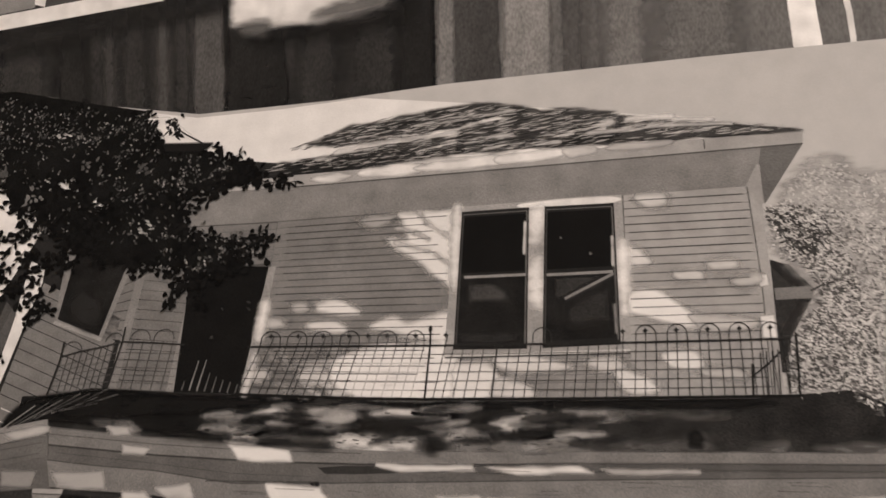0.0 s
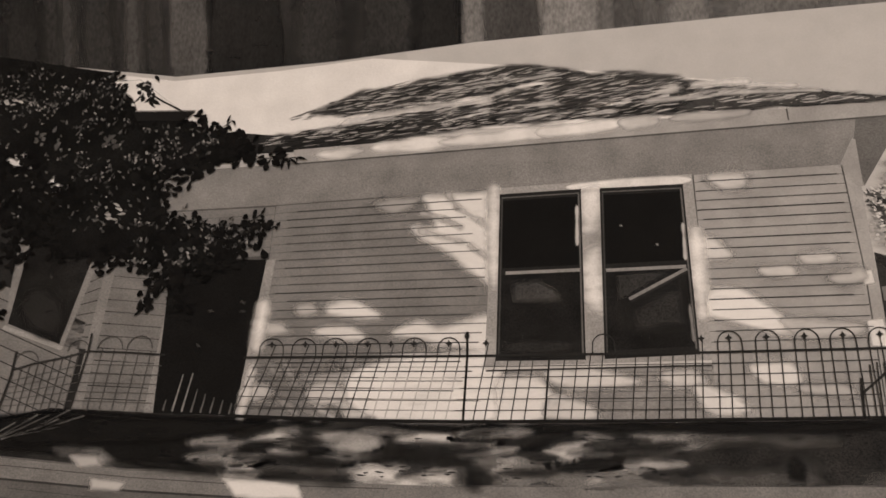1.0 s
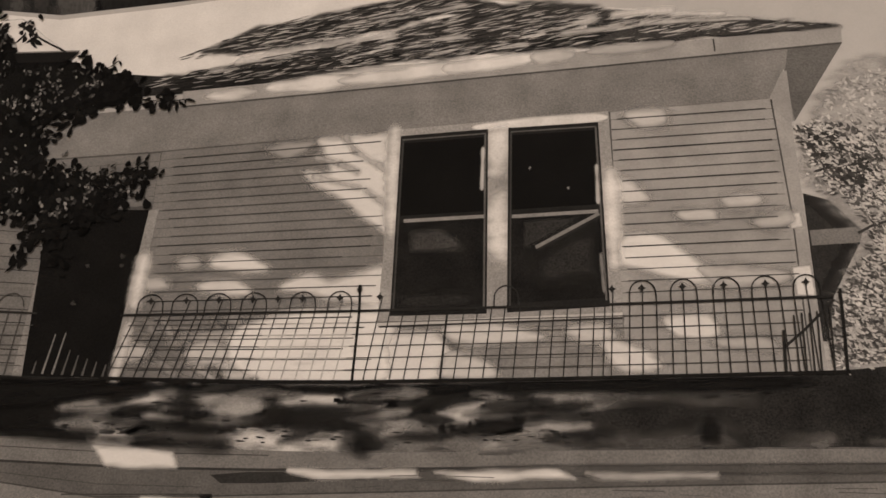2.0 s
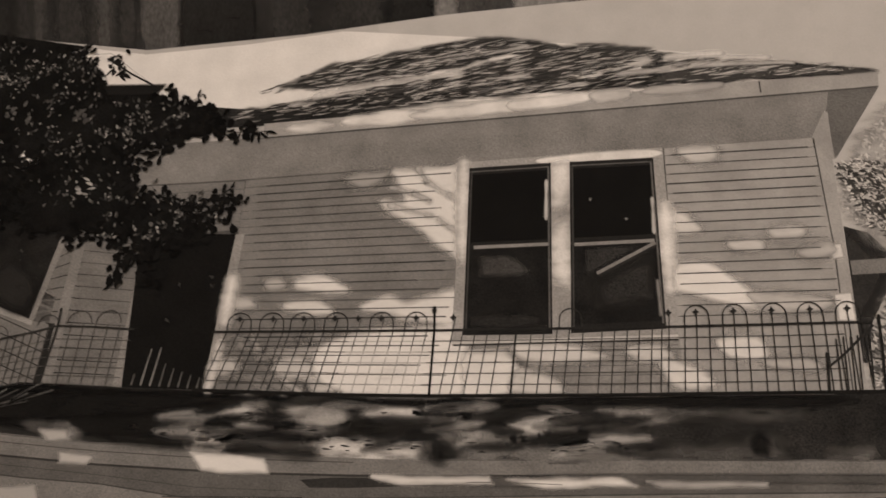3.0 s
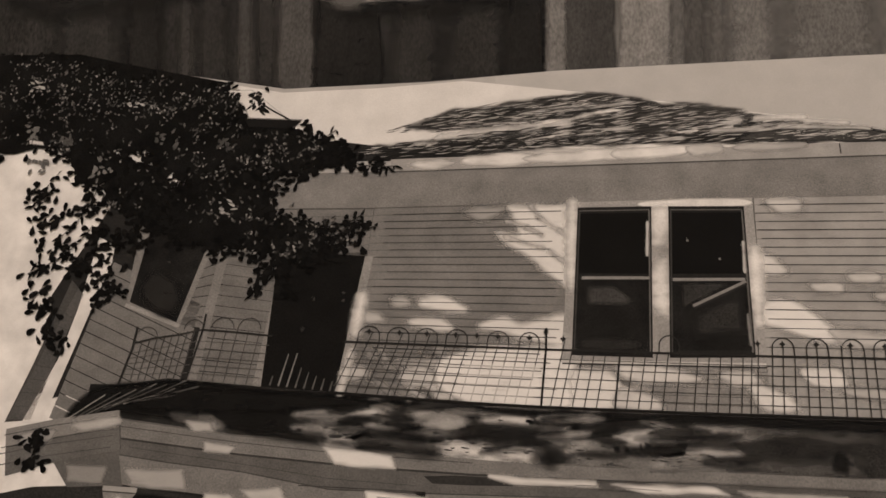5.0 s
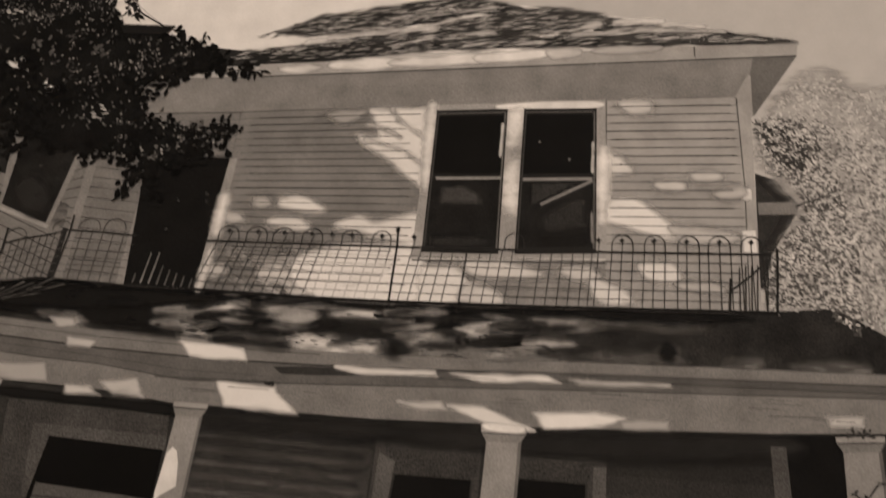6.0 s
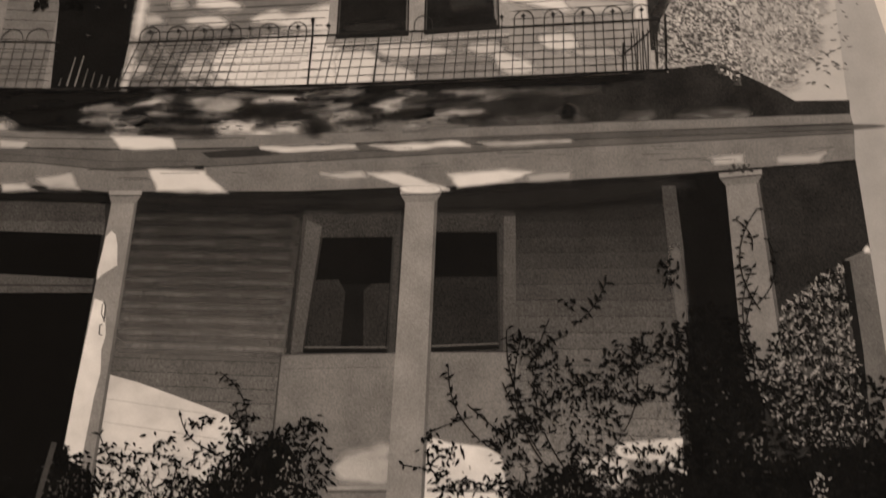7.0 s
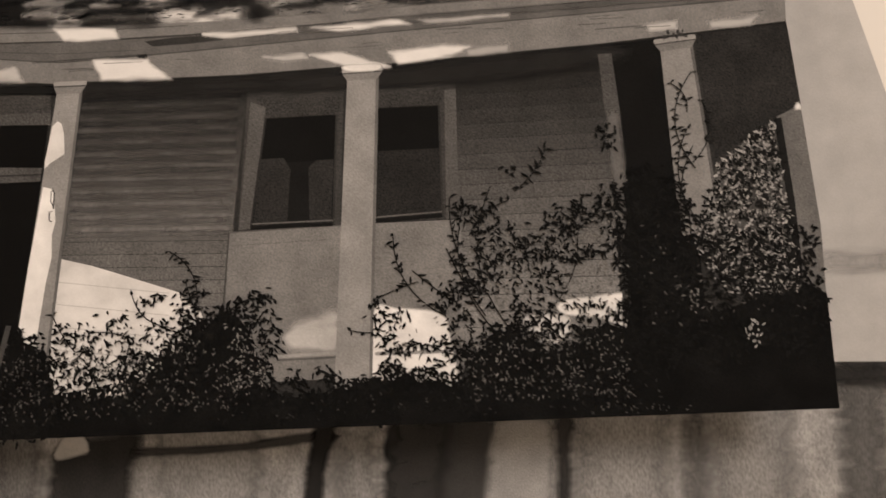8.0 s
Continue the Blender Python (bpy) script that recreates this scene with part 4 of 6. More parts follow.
roof_sun([(-32.4, 47.7), (-28.1, 50.4), (-23.8, 51.5), (-15.9, 51.4), (-4.5, 50.2), (-11.3, 47.7), (-18.6, 47.8), (-25.3, 46.6)], 152)
roof_sun([(-18.6, 46.6), (-10.6, 47.5), (-3.3, 47.6), (-7.5, 46.3), (-12.0, 45.5)], 164)
roof_sun([(-29.1, 45.8), (-12.0, 45.5), (-4.6, 44.9), (-6.0, 42.6), (-17.3, 42.3), (-29.8, 43.2)], 92)
roof_sun([(-11.9, 54.0), (-1.3, 53.9), (1.8, 52.2), (-4.0, 50.7), (-10.6, 51.6)], 106)
roof_sun([(-1.3, 52.9), (14.2, 53.1), (25.5, 52.6), (14.1, 51.4)], 62)
roof_sun([(-37.7, 47.9), (-32.2, 48.7), (-30.1, 43.2), (-33.4, 42.5), (-39.4, 43.8)], 98)
roof_sun([(-43.3, 48.4), (-36.0, 48.2), (-38.2, 46.5)], 126)
roof_sun([(-5.4, 45.4), (11.3, 45.7), (20.2, 47.9), (21.4, 43.6), (1.0, 42.8)], 58)
roof_sun([(30.9, 45.3), (37.4, 45.1), (35.9, 42.7), (31.4, 43.7)], 82)
roof_sun([(44.3, 45.2), (58.1, 44.8), (57.8, 42.7), (50.6, 42.9)], 78)
rnd = random.Random(31)
for k in range(46):
    a = lerp((-97.9, 50.9), (-6.6, 49.6), rnd.random())
    a = (a[0], a[1] + rnd.uniform(-6.0, 4.0))
    run, rise = rnd.uniform(6, 14), rnd.choice((-1.0, 0.4, 1.4, 2.4)) * rnd.uniform(0.4, 1.1)
    wisp(porch_roof, a, (a[0] + run, a[1] + rise), rnd.uniform(0.9, 1.9), rnd.choice((30, 40, 54, 110, 150)), 9, "leaf_shade", rnd.uniform(1.0, 1.6))
patch("shade_band", [(-147.6, 57.6), (-98.7, 56.5), (-41.6, 55.6), (29.5, 55.7), (29.4, 53.9), (-5.2, 53.9), (-41.6, 53.7), (-80.1, 54.9), (-98.3, 53.8), (-113.8, 52.2), (-142.9, 51.7)], 20, 9, porch_roof, feather=1.0, rough=1.0, grain=0.3)
for a, b, w in (((-93.0, 49.0), (-73.4, 47.8), 1.2), ((-61.8, 48.7), (-42.0, 50.4), 1.4), ((-25.3, 47.1), (-11.9, 49.1), 1.0), ((-80.0, 54.1), (-76.0, 51.5), 1.2), ((-61.9, 53.2), (-60.5, 50.1), 2.0), ((-86.5, 45.7), (-70.1, 44.7), 1.6), ((-47.3, 45.1), (-43.0, 43.8), 1.8), ((-97.2, 46.4), (-112.9, 47.3), 1.2)):
    streak(porch_roof, a, b, w, 30, 10, name="twig_shade", inset=1.2)
for k in range(7):
    a = lerp((-153.1, 51.5), (-135.7, 55.8), k / 7)
    band("straw", [a, (a[0] + random.uniform(5, 11), a[1] + random.uniform(2, 6))], 0.35, random.choice((70, 96, 130)), 9, porch_roof)
streaks("debris", [(-110.5, 46.0), (-65.9, 45.0), (3.3, 44.2), (3.2, 46.6), (-66.3, 49.1), (-111.1, 49.5)], 60, 2.0, 0.3, 30, 9, porch_roof, 21, lean=-3)
streaks("debris", [(-143.8, 56.4), (-67.0, 54.6), (42.4, 55.3), (42.3, 51.8), (-66.7, 52.4), (-143.1, 53.2)], 40, 2.2, 0.3, 24, 9, porch_roof, 22, lean=-2)
spot("roof_hole", (17.7, 46.5), 1.6, 2.0, 0, 24, 10, porch_roof)

beam = area("porch_beam", [(-161.8, 46.1), (-148.0, 49.2), (-117.4, 46.5), (-110.6, 46.5), (-87.8, 44.8), (-45.8, 43.5), (3.3, 43.9), (82.7, 43.8), (82.5, 32.3), (40.2, 30.4), (-59.7, 28.6), (-92.7, 29.4), (-114.1, 31.6), (-140.1, 33.0), (-147.5, 33.0), (-157.7, 32.2), (-164.6, 39.9)], 86, 8, house, "weathered painted porch beam with sun spots")
T0 = [(-147.9, 48.8), (-117.3, 46.1), (-110.5, 46.0), (-87.7, 44.4), (-45.7, 43.1), (3.3, 43.5), (82.7, 43.6)]
T1 = [(-147.0, 44.3), (-116.3, 41.9), (-87.1, 40.5), (-61.0, 40.1), (3.3, 40.6), (83.0, 41.3)]
T2 = [(-146.3, 40.4), (-133.0, 39.1), (-115.5, 38.0), (-93.7, 35.1), (-71.9, 35.4), (3.4, 37.3), (83.0, 38.9)]
T3 = [(-143.8, 33.2), (-140.1, 33.0), (-114.1, 31.6), (-92.7, 29.0), (-86.3, 29.2), (-46.9, 28.2), (-21.8, 28.5), (-12.7, 28.3), (39.5, 29.7), (82.5, 32.1)]
area("gutter_board", T0 + T1[::-1], 108, 9, beam)
area("groove_board", T1 + T2[::-1], 86, 9, beam)
area("lower_board", T2 + T3[::-1], 110, 9, beam)
band("joint", T1, 0.45, 52, 10, beam)
band("joint", T2, 0.3, 66, 10, beam)
band("joint", T3, 0.5, 30, 10, beam)
band("joint", [(-147.5, 47.2), (-117.0, 44.7), (-95.0, 43.5), (-61.3, 42.7)], 0.2, 70, 10, beam)
band("joint", [(-144.2, 42.3), (-115.9, 39.8), (-94.0, 37.5), (-73.5, 37.0)], 0.2, 72, 10, beam)
band("joint", [(-101.1, 35.6), (-73.4, 35.7)], 0.25, 60, 11, beam)
area("broken_edge", [(-72.1, 39.2), (-65.2, 39.7), (-31.6, 39.9), (-31.5, 38.8), (-62.2, 37.7), (-70.0, 37.7)], 46, 10, beam)
area("broken_edge", [(-74.1, 35.7), (-71.4, 35.8), (-71.2, 34.3), (-73.2, 34.6)], 26, 10, beam)
patch("shade_band", [(-31.6, 40.2), (16.4, 41.1), (82.1, 41.0), (82.0, 39.7), (16.4, 39.4), (-31.5, 38.2)], 76, 10, beam, inset=0.2)
def beam_sun(pts, tone):
    """A slanting fleck of sun on the beam."""
    patch("sun_spot", pts, tone - 8, 11, beam, feather=0.8, straight=True, rough=1.2, **SUN)


beam_sun([(-85.1, 35.0), (-71.0, 34.5), (-70.7, 33.3), (-64.8, 28.5), (-82.6, 29.5)], 214)
beam_sun([(-42.1, 32.7), (-32.1, 32.9), (-30.4, 31.4), (-37.1, 31.0)], 188)
beam_sun([(-30.4, 32.3), (-22.3, 32.7), (-10.8, 27.7), (-17.7, 27.8), (-23.2, 29.5)], 208)
beam_sun([(-11.3, 31.6), (2.2, 32.5), (9.2, 31.6), (4.2, 29.4), (-8.6, 28.4)], 216)
beam_sun([(7.0, 30.9), (17.9, 31.5), (17.8, 29.5), (8.3, 29.3)], 160)
beam_sun([(50.0, 34.0), (57.9, 34.5), (57.7, 32.2), (51.2, 32.1)], 182)
beam_sun([(64.4, 33.7), (76.2, 34.2), (74.6, 31.9), (65.5, 31.9)], 166)
beam_sun([(-96.1, 44.5), (-80.1, 43.2), (-78.6, 40.3), (-93.3, 41.0)], 212)
beam_sun([(-57.2, 40.0), (-33.8, 40.1), (-33.0, 38.7), (-51.4, 38.6)], 204)
beam_sun([(-30.4, 39.7), (-8.6, 39.9), (-5.6, 38.6), (-23.1, 38.2)], 212)
beam_sun([(-3.7, 39.5), (18.3, 39.5), (18.2, 38.8), (-0.9, 38.4)], 176)
beam_sun([(-125.6, 44.6), (-117.7, 43.5), (-118.9, 42.0), (-125.1, 42.3)], 178)
beam_sun([(-114.3, 33.7), (-105.5, 34.9), (-102.5, 30.5), (-110.7, 30.8)], 178)
beam_sun([(-123.1, 32.5), (-117.1, 32.7), (-113.7, 30.5), (-122.7, 30.5)], 188)
beam_sun([(-144.2, 37.1), (-129.7, 37.5), (-127.8, 33.0), (-141.7, 33.3)], 160)
beam_sun([(-159.3, 37.5), (-148.8, 37.5), (-149.1, 33.5), (-158.1, 33.5)], 136)
beam_sun([(-131.1, 49.2), (-125.2, 49.0), (-123.0, 46.9), (-128.3, 46.9)], 170)
area("gutter_corner", [(-177.3, 45.2), (-164.9, 48.2), (-148.8, 51.1), (-147.7, 47.5), (-163.8, 43.7), (-176.2, 40.8)], 120, 10, beam)
area("gutter_corner", [(-176.1, 40.5), (-163.7, 43.5), (-147.7, 47.2), (-146.2, 41.6), (-162.4, 37.8), (-174.3, 33.9)], 92, 10, beam)
band("joint", [(-176.1, 40.7), (-163.8, 43.6), (-147.7, 47.3)], 0.3, 56, 11, beam)
band("joint", [(-148.6, 51.1), (-146.2, 41.6)], 0.25, 70, 11, beam)
for drop in (10, 30, 40, 58):
    a, b, c = [(-177.3, 45.2), (-164.9, 48.2), (-148.8, 51.1)]
    band("joint", [(x, y - drop * 0.155) for x, y in (a, b, c)], 0.22, 74, 11.5, beam)
patch("sun_spot", [(-160.3, 47.2), (-152.0, 49.0), (-148.4, 49.3), (-148.0, 47.5), (-157.0, 45.7)], 160, 12, beam, feather=0.9)
patch("sun_spot", [(-172.6, 44.0), (-168.5, 45.2), (-164.2, 45.5), (-165.1, 43.2), (-171.9, 41.4)], 150, 12, beam, feather=0.9)
for k in range(26):
    a = lerp((-121.4, 39.3), (78.5, 40.3), random.random())
    a = (a[0], a[1] - random.uniform(0, 7))
    band("paint_crack", [a, (a[0] + random.uniform(3, 12), a[1] + random.uniform(-0.3, 0.3))], 0.14, random.choice((74, 82, 92)), 12, beam)

# ---- porch wall, its windows and door ----
porch_wall = area("porch_wall", [(-166.6, 31.8), (-147.6, 33.3), (-140.2, 33.4), (-114.1, 32.0), (-92.8, 29.8), (-59.8, 29.2), (40.2, 31.0), (82.6, 32.6), (82.3, -50.0), (-213.0, -50.0), (-213.0, 20.0)], 42, 3, house, "shaded clapboard wall under the porch", grain=0.35, blotch=0.2)
boards(porch_wall, "siding_board", [(-90.0, 29.1), (-90.0, -7.2), (-90.4, -39.5)], [(-45.6, 27.3), (-48.6, -9.6), (-50.1, -41.3)], 22, 70, 4, lip=0.14, kind_tones=[38, 48, 57, 65, 73, 80, 86, 90, 94, 97, 99], grain=0.32, blotch=0.12)
boards(porch_wall, "siding_board", [(5.1, 30.2), (4.3, -12.7), (4.2, -43.6)], [(41.2, 30.3), (39.6, -14.7), (39.1, -45.1)], 20, 60, 4, lip=0.14, kind_tones=[26 + 5.5 * k for k in range(16)] + [112] * 4, grain=0.32, blotch=0.12)
for k in range(1, 13):
    a = along([(-89.1, 29.0), (-89.2, -7.3), (-89.6, -39.6)], k / 22)
    b = along([(-46.7, 27.4), (-49.4, -9.6), (-50.1, -41.3)], k / 22)
    streak(porch_wall, lerp(a, b, 0.02), lerp(a, b, 0.98), 1.3, 46 + 4.6 * k, 5, name="board_sheen", inset=0.5)
    streak(porch_wall, lerp((a[0], a[1] - 1.4), (b[0], b[1] - 1.4), 0.05), lerp((a[0], a[1] - 1.4), (b[0], b[1] - 1.4), 0.95), 0.8, 36 + 4.4 * k, 5, name="board_shade", inset=0.5)
area("head_board", [(-137.0, 28.6), (-95.6, 26.7), (-95.0, 18.7), (-124.3, 20.3), (-123.4, 6.4), (-134.0, -20.0)], 58, 5, porch_wall, grain=0.4, blotch=0.25)
area("head_casing", [(-129.1, 23.2), (-95.3, 21.9), (-95.1, 18.6), (-124.9, 20.5)], 70, 6, porch_wall, grain=0.4)
area("side_casing", [(-129.1, 23.2), (-124.7, 20.8), (-124.2, 6.3), (-128.1, 6.1)], 68, 6, porch_wall, grain=0.4)
patch("ceiling_shadow", [(-140.1, 31.4), (-110.4, 29.8), (-94.6, 29.0), (-94.2, 26.7), (-109.9, 27.7), (-139.6, 29.4)], 22, 7, porch_wall, inset=0.15)
patch("ceiling_shadow", [(-90.0, 29.4), (-51.2, 27.7), (4.2, 28.3), (41.8, 29.8), (41.4, 24.9), (4.0, 22.2), (-51.1, 24.0), (-89.8, 26.1)], 32, 7, porch_wall, feather=2.2)
panel = area("panel", [(-49.4, -11.3), (-23.4, -11.0), (-14.9, -11.0), (4.9, -11.2), (4.3, -46.2), (-50.2, -46.4)], 108, 6, house, "plain weathered panel below the porch windows", grain=0.2)
band("panel_edge", [(-49.4, -11.3), (-49.9, -20.5), (-50.4, -31.0)], 0.35, 60, 7, panel)
band("panel_edge", [(-49.4, -11.3), (-23.4, -11.0)], 0.3, 84, 7, panel)
band("panel_joint", [(-48.8, -14.5), (-24.8, -14.2)], 0.15, 88, 7, panel)
patch("sun_spot", [(-35.9, -36.3), (-33.8, -33.3), (-30.2, -32.2), (-23.8, -31.8), (-23.9, -40.2), (-31.2, -39.9), (-35.3, -38.4)], 164, 8, panel, feather=1.6, rough=1.2)
band("ledge", [(-37.7, -40.8), (-23.8, -40.6)], 0.7, 134, 9, panel)
band("ledge_shadow", [(-37.7, -41.6), (-23.8, -41.5)], 0.4, 80, 9, panel)


def porch_window(casing_pts, glass, head, strip, label):
    w = area("porch_window", casing_pts, 56, 7, house, label, grain=0.3)
    area("head_board", head, 50, 8, w, grain=0.45)
    area("side_casing", strip, 76, 8.5, w, grain=0.25)
    area("pane", [glass[0], glass[1], lerp(glass[1], glass[2], 0.42), lerp(glass[0], glass[3], 0.42)], 15, 9, w)
    area("pane", [lerp(glass[0], glass[3], 0.42), lerp(glass[1], glass[2], 0.42), glass[2], glass[3]], 22, 9, w)
    band("sill", [glass[3], glass[2]], 0.8, 20, 11, w)
    band("frame_edge", [glass[0], glass[3]], 0.5, 40, 11, w)
    band("frame_edge", [glass[1], glass[2]], 0.5, 46, 11, w)
    band("sash_edge", [lerp(glass[3], glass[0], 0.035), lerp(glass[2], glass[1], 0.035)], 0.3, 92, 11, w)
    return w


pw1 = porch_window([(-45.7, 23.6), (-22.1, 22.8), (-23.1, -11.0), (-47.3, -10.9)], [(-41.1, 16.6), (-23.8, 16.4), (-24.7, -10.7), (-44.2, -10.5)], [(-43.7, 22.3), (-22.2, 21.9), (-23.5, 16.4), (-41.7, 16.6)], [(-44.9, 21.2), (-41.1, 19.5), (-44.2, -10.5), (-47.1, -10.9)], "porch window with two pale curtains")
area("curtain", [(-42.3, 6.3), (-36.6, 6.3), (-34.9, 3.3), (-35.6, -9.9), (-43.6, -10.0)], 40, 10, pw1, grain=0.4)
area("curtain", [(-30.6, 3.6), (-28.7, 5.2), (-24.6, 5.2), (-25.2, -10.2), (-30.3, -10.2)], 42, 10, pw1, grain=0.4)
pw2 = porch_window([(-15.0, 23.2), (4.8, 22.3), (4.5, -10.9), (-15.4, -10.8)], [(-14.8, 17.4), (0.7, 17.0), (0.7, -10.1), (-14.9, -10.6)], [(-14.7, 22.0), (2.6, 21.6), (0.7, 17.0), (-14.8, 17.4)], [(2.1, 20.8), (4.8, 20.9), (4.5, -10.9), (1.5, -11.0)], "porch window half shaded by a blind")
area("curtain", [(-14.7, 6.5), (0.8, 6.3), (0.5, -9.6), (-14.6, -10.0)], 34, 10, pw2, grain=0.45)
pdoor = area("porch_door", [(-124.3, 20.3), (-95.6, 18.7), (-99.0, -46.9), (-132.0, -48.0), (-127.0, 4.0)], 11, 8, house, "dark porch doorway with a pale transom bar")
area("transom_bar", [(-125.0, 9.6), (-96.2, 7.6), (-96.5, 4.2), (-125.6, 4.6)], 70, 10, pdoor, grain=0.3)
band("bar_edge", [(-125.4, 6.6), (-96.3, 5.9)], 0.4, 46, 11, pdoor)
# plain dark area left of the corner column
area("far_dark_area", [(-165.4, 28.2), (-154.9, 28.1), (-148.4, 24.9), (-144.8, 8.9), (-158.7, 7.7)], 12, 8, pdoor)
light_wall = area("sunlit_wall", [(-90.4, -15.3), (-82.5, -17.4), (-76.9, -19.3), (-68.6, -22.2), (-60.7, -25.0), (-56.0, -28.8), (-53.1, -36.1), (-54.3, -48.7), (-90.6, -47.3), (-91.0, -29.1)], 196, 7, house, "patch of low sun on the porch wall", grain=0.07)
for k in range(4):
    band("board_joint", [lerp((-90.1, -21.0), (-90.2, -42.1), k / 4), lerp((-63.2, -25.0), (-62.3, -45.8), k / 4)], 0.2, 170, 8, light_wall)
patch("sunlit_wall", [(-15.5, -31.4), (-10.6, -31.1), (-3.0, -32.0), (0.5, -33.7), (1.8, -39.8), (1.5, -49.7), (-16.2, -49.0)], 210, 7, house, feather=0.5, grain=0.07)
band("board_joint", [(-15.4, -41.1), (0.5, -41.3)], 0.8, 140, 8, light_wall)
patch("sunlit_wall", [(25.9, -31.6), (33.5, -30.5), (41.8, -30.6), (41.2, -37.9), (34.3, -35.3), (27.0, -34.2)], 202, 7, house, feather=0.5, grain=0.07)
patch("sunlit_wall", [(18.1, -34.5), (27.0, -34.5), (27.5, -38.5), (25.4, -40.9), (19.4, -38.1)], 190, 7, house, feather=0.6, grain=0.07)
area("corner_post", [(38.7, 27.3), (41.8, 27.3), (42.7, 12.2), (42.6, -14.9), (41.4, -35.4), (39.7, -35.3), (40.3, -5.5), (39.3, 11.0)], 66, 8, house, grain=0.3)
patch("post_light", [(39.4, 9.6), (42.3, 10.1), (42.4, -14.9), (40.4, -14.8)], 88, 9, house, feather=1.0)
area("dark_gap", [(42.1, 30.1), (53.6, 30.1), (57.3, -6.5), (57.6, -46.0), (40.7, -45.2)], 15, 7, house, grain=0.3)
dark_wall = area("dark_end_wall", [(60.9, 30.6), (82.6, 31.7), (83.3, 11.1), (79.1, 9.7), (63.0, -0.4)], 36, 7, house, "dark end wall past the porch", grain=0.4, blotch=0.3)
area("end_post", [(77.6, 8.8), (83.2, 11.4), (84.0, -17.2), (83.2, -32.4), (78.3, -32.2)], 92, 8, house, grain=0.2)
band("post_edge", [(77.8, 8.5), (78.4, -11.7), (78.0, -32.1)], 1.6, 26, 9, dark_wall)
spot("light_fleck", (82.6, 10.9), 0.8, 0.8, 0, 200, 10, dark_wall)


# ---- porch columns ----
def column(cap_l, cap_r, foot_l, foot_r, label, tone=128):
    """A round column: shaft in two tones and a moulded capital."""
    n0, n1 = lerp(cap_l, cap_r, 0.13), lerp(cap_l, cap_r, 0.87)
    drop = (foot_l[0] - cap_l[0], foot_l[1] - cap_l[1])
    d = math.hypot(*drop)
    dn = (drop[0] / d, drop[1] / d)
    off = lambda p, s: (p[0] + dn[0] * s, p[1] + dn[1] * s)
    c = area("column", [off(n0, 2.4), off(n1, 2.4), foot_r, foot_l], tone, 12, house, label, grain=0.14)
    area("abacus", [cap_l, cap_r, off(cap_r, 1.2), off(cap_l, 1.2)], tone + 14, 14, c)
    area("echinus", [off(cap_l, 1.2), off(cap_r, 1.2), off(n1, 3.2), off(n0, 3.2)], tone - 14, 13, c)
    band("neck_line", [off(cap_l, 1.3), off(cap_r, 1.3)], 0.3, 62, 15, c)
    band("shaft_edge", [off(n1, 3.0), foot_r], 0.7, tone - 34, 13, c)
    return c


col1 = column((-94.8, 29.9), (-86.4, 29.7), (-100.3, -46.8), (-91.9, -47.9), "porch column lit along one side")
area("sun_side", [(-93.2, 19.5), (-92.1, 18.7), (-91.3, 16.0), (-90.8, 10.8), (-92.5, 9.7), (-94.3, 8.6), (-95.6, 7.2), (-95.6, 9.6), (-94.4, 18.1)], 204, 13, col1, grain=0.06)
area("sun_side", [(-95.6, 2.7), (-92.9, 1.9), (-91.8, -6.1), (-92.5, -9.4), (-92.1, -15.1), (-93.0, -20.3), (-94.3, -34.1), (-94.1, -47.7), (-100.0, -46.9), (-97.9, -19.2)], 207, 13, col1, grain=0.06)
band("chipped_paint", [(-93.2, 1.9), (-92.6, 0.9), (-92.6, -3.0)], 0.35, 60, 15, col1)
band("chipped_paint", [(-93.4, 1.4), (-93.4, -1.0), (-92.4, -2.9)], 0.25, 84, 15, col1)
band("chipped_paint", [(-92.8, -3.6), (-93.5, -3.8), (-93.4, -5.9), (-92.7, -6.2)], 0.3, 56, 15, col1)
col2 = column((-22.4, 28.0), (-12.5, 28.1), (-24.6, -48.6), (-16.5, -49.0), "porch column in even shade")
patch("sun_spot", [(-21.8, 28.8), (-13.6, 28.5), (-13.9, 27.0), (-21.2, 27.3)], 205, 16, col2, inset=0.2)
col3 = column((51.8, 29.9), (61.5, 30.6), (53.7, -18.1), (62.5, -16.0), "ivy-grown end column of the porch", tone=118)
col0 = column((-148.4, 33.0), (-139.8, 32.9), (-150.3, 8.4), (-143.4, 9.0), "corner column of the porch", tone=132)
patch("sun_spot", [(-145.3, 29.6), (-143.4, 29.9), (-144.2, 22.7), (-146.5, 22.5)], 190, 14, col0)
leaves("chip_mark", cluster((57.0, 30.4), 3.2, 1.2, 16, 31), 1.2, 0.6, (0, 360), 15, 52, col3, seed=31)


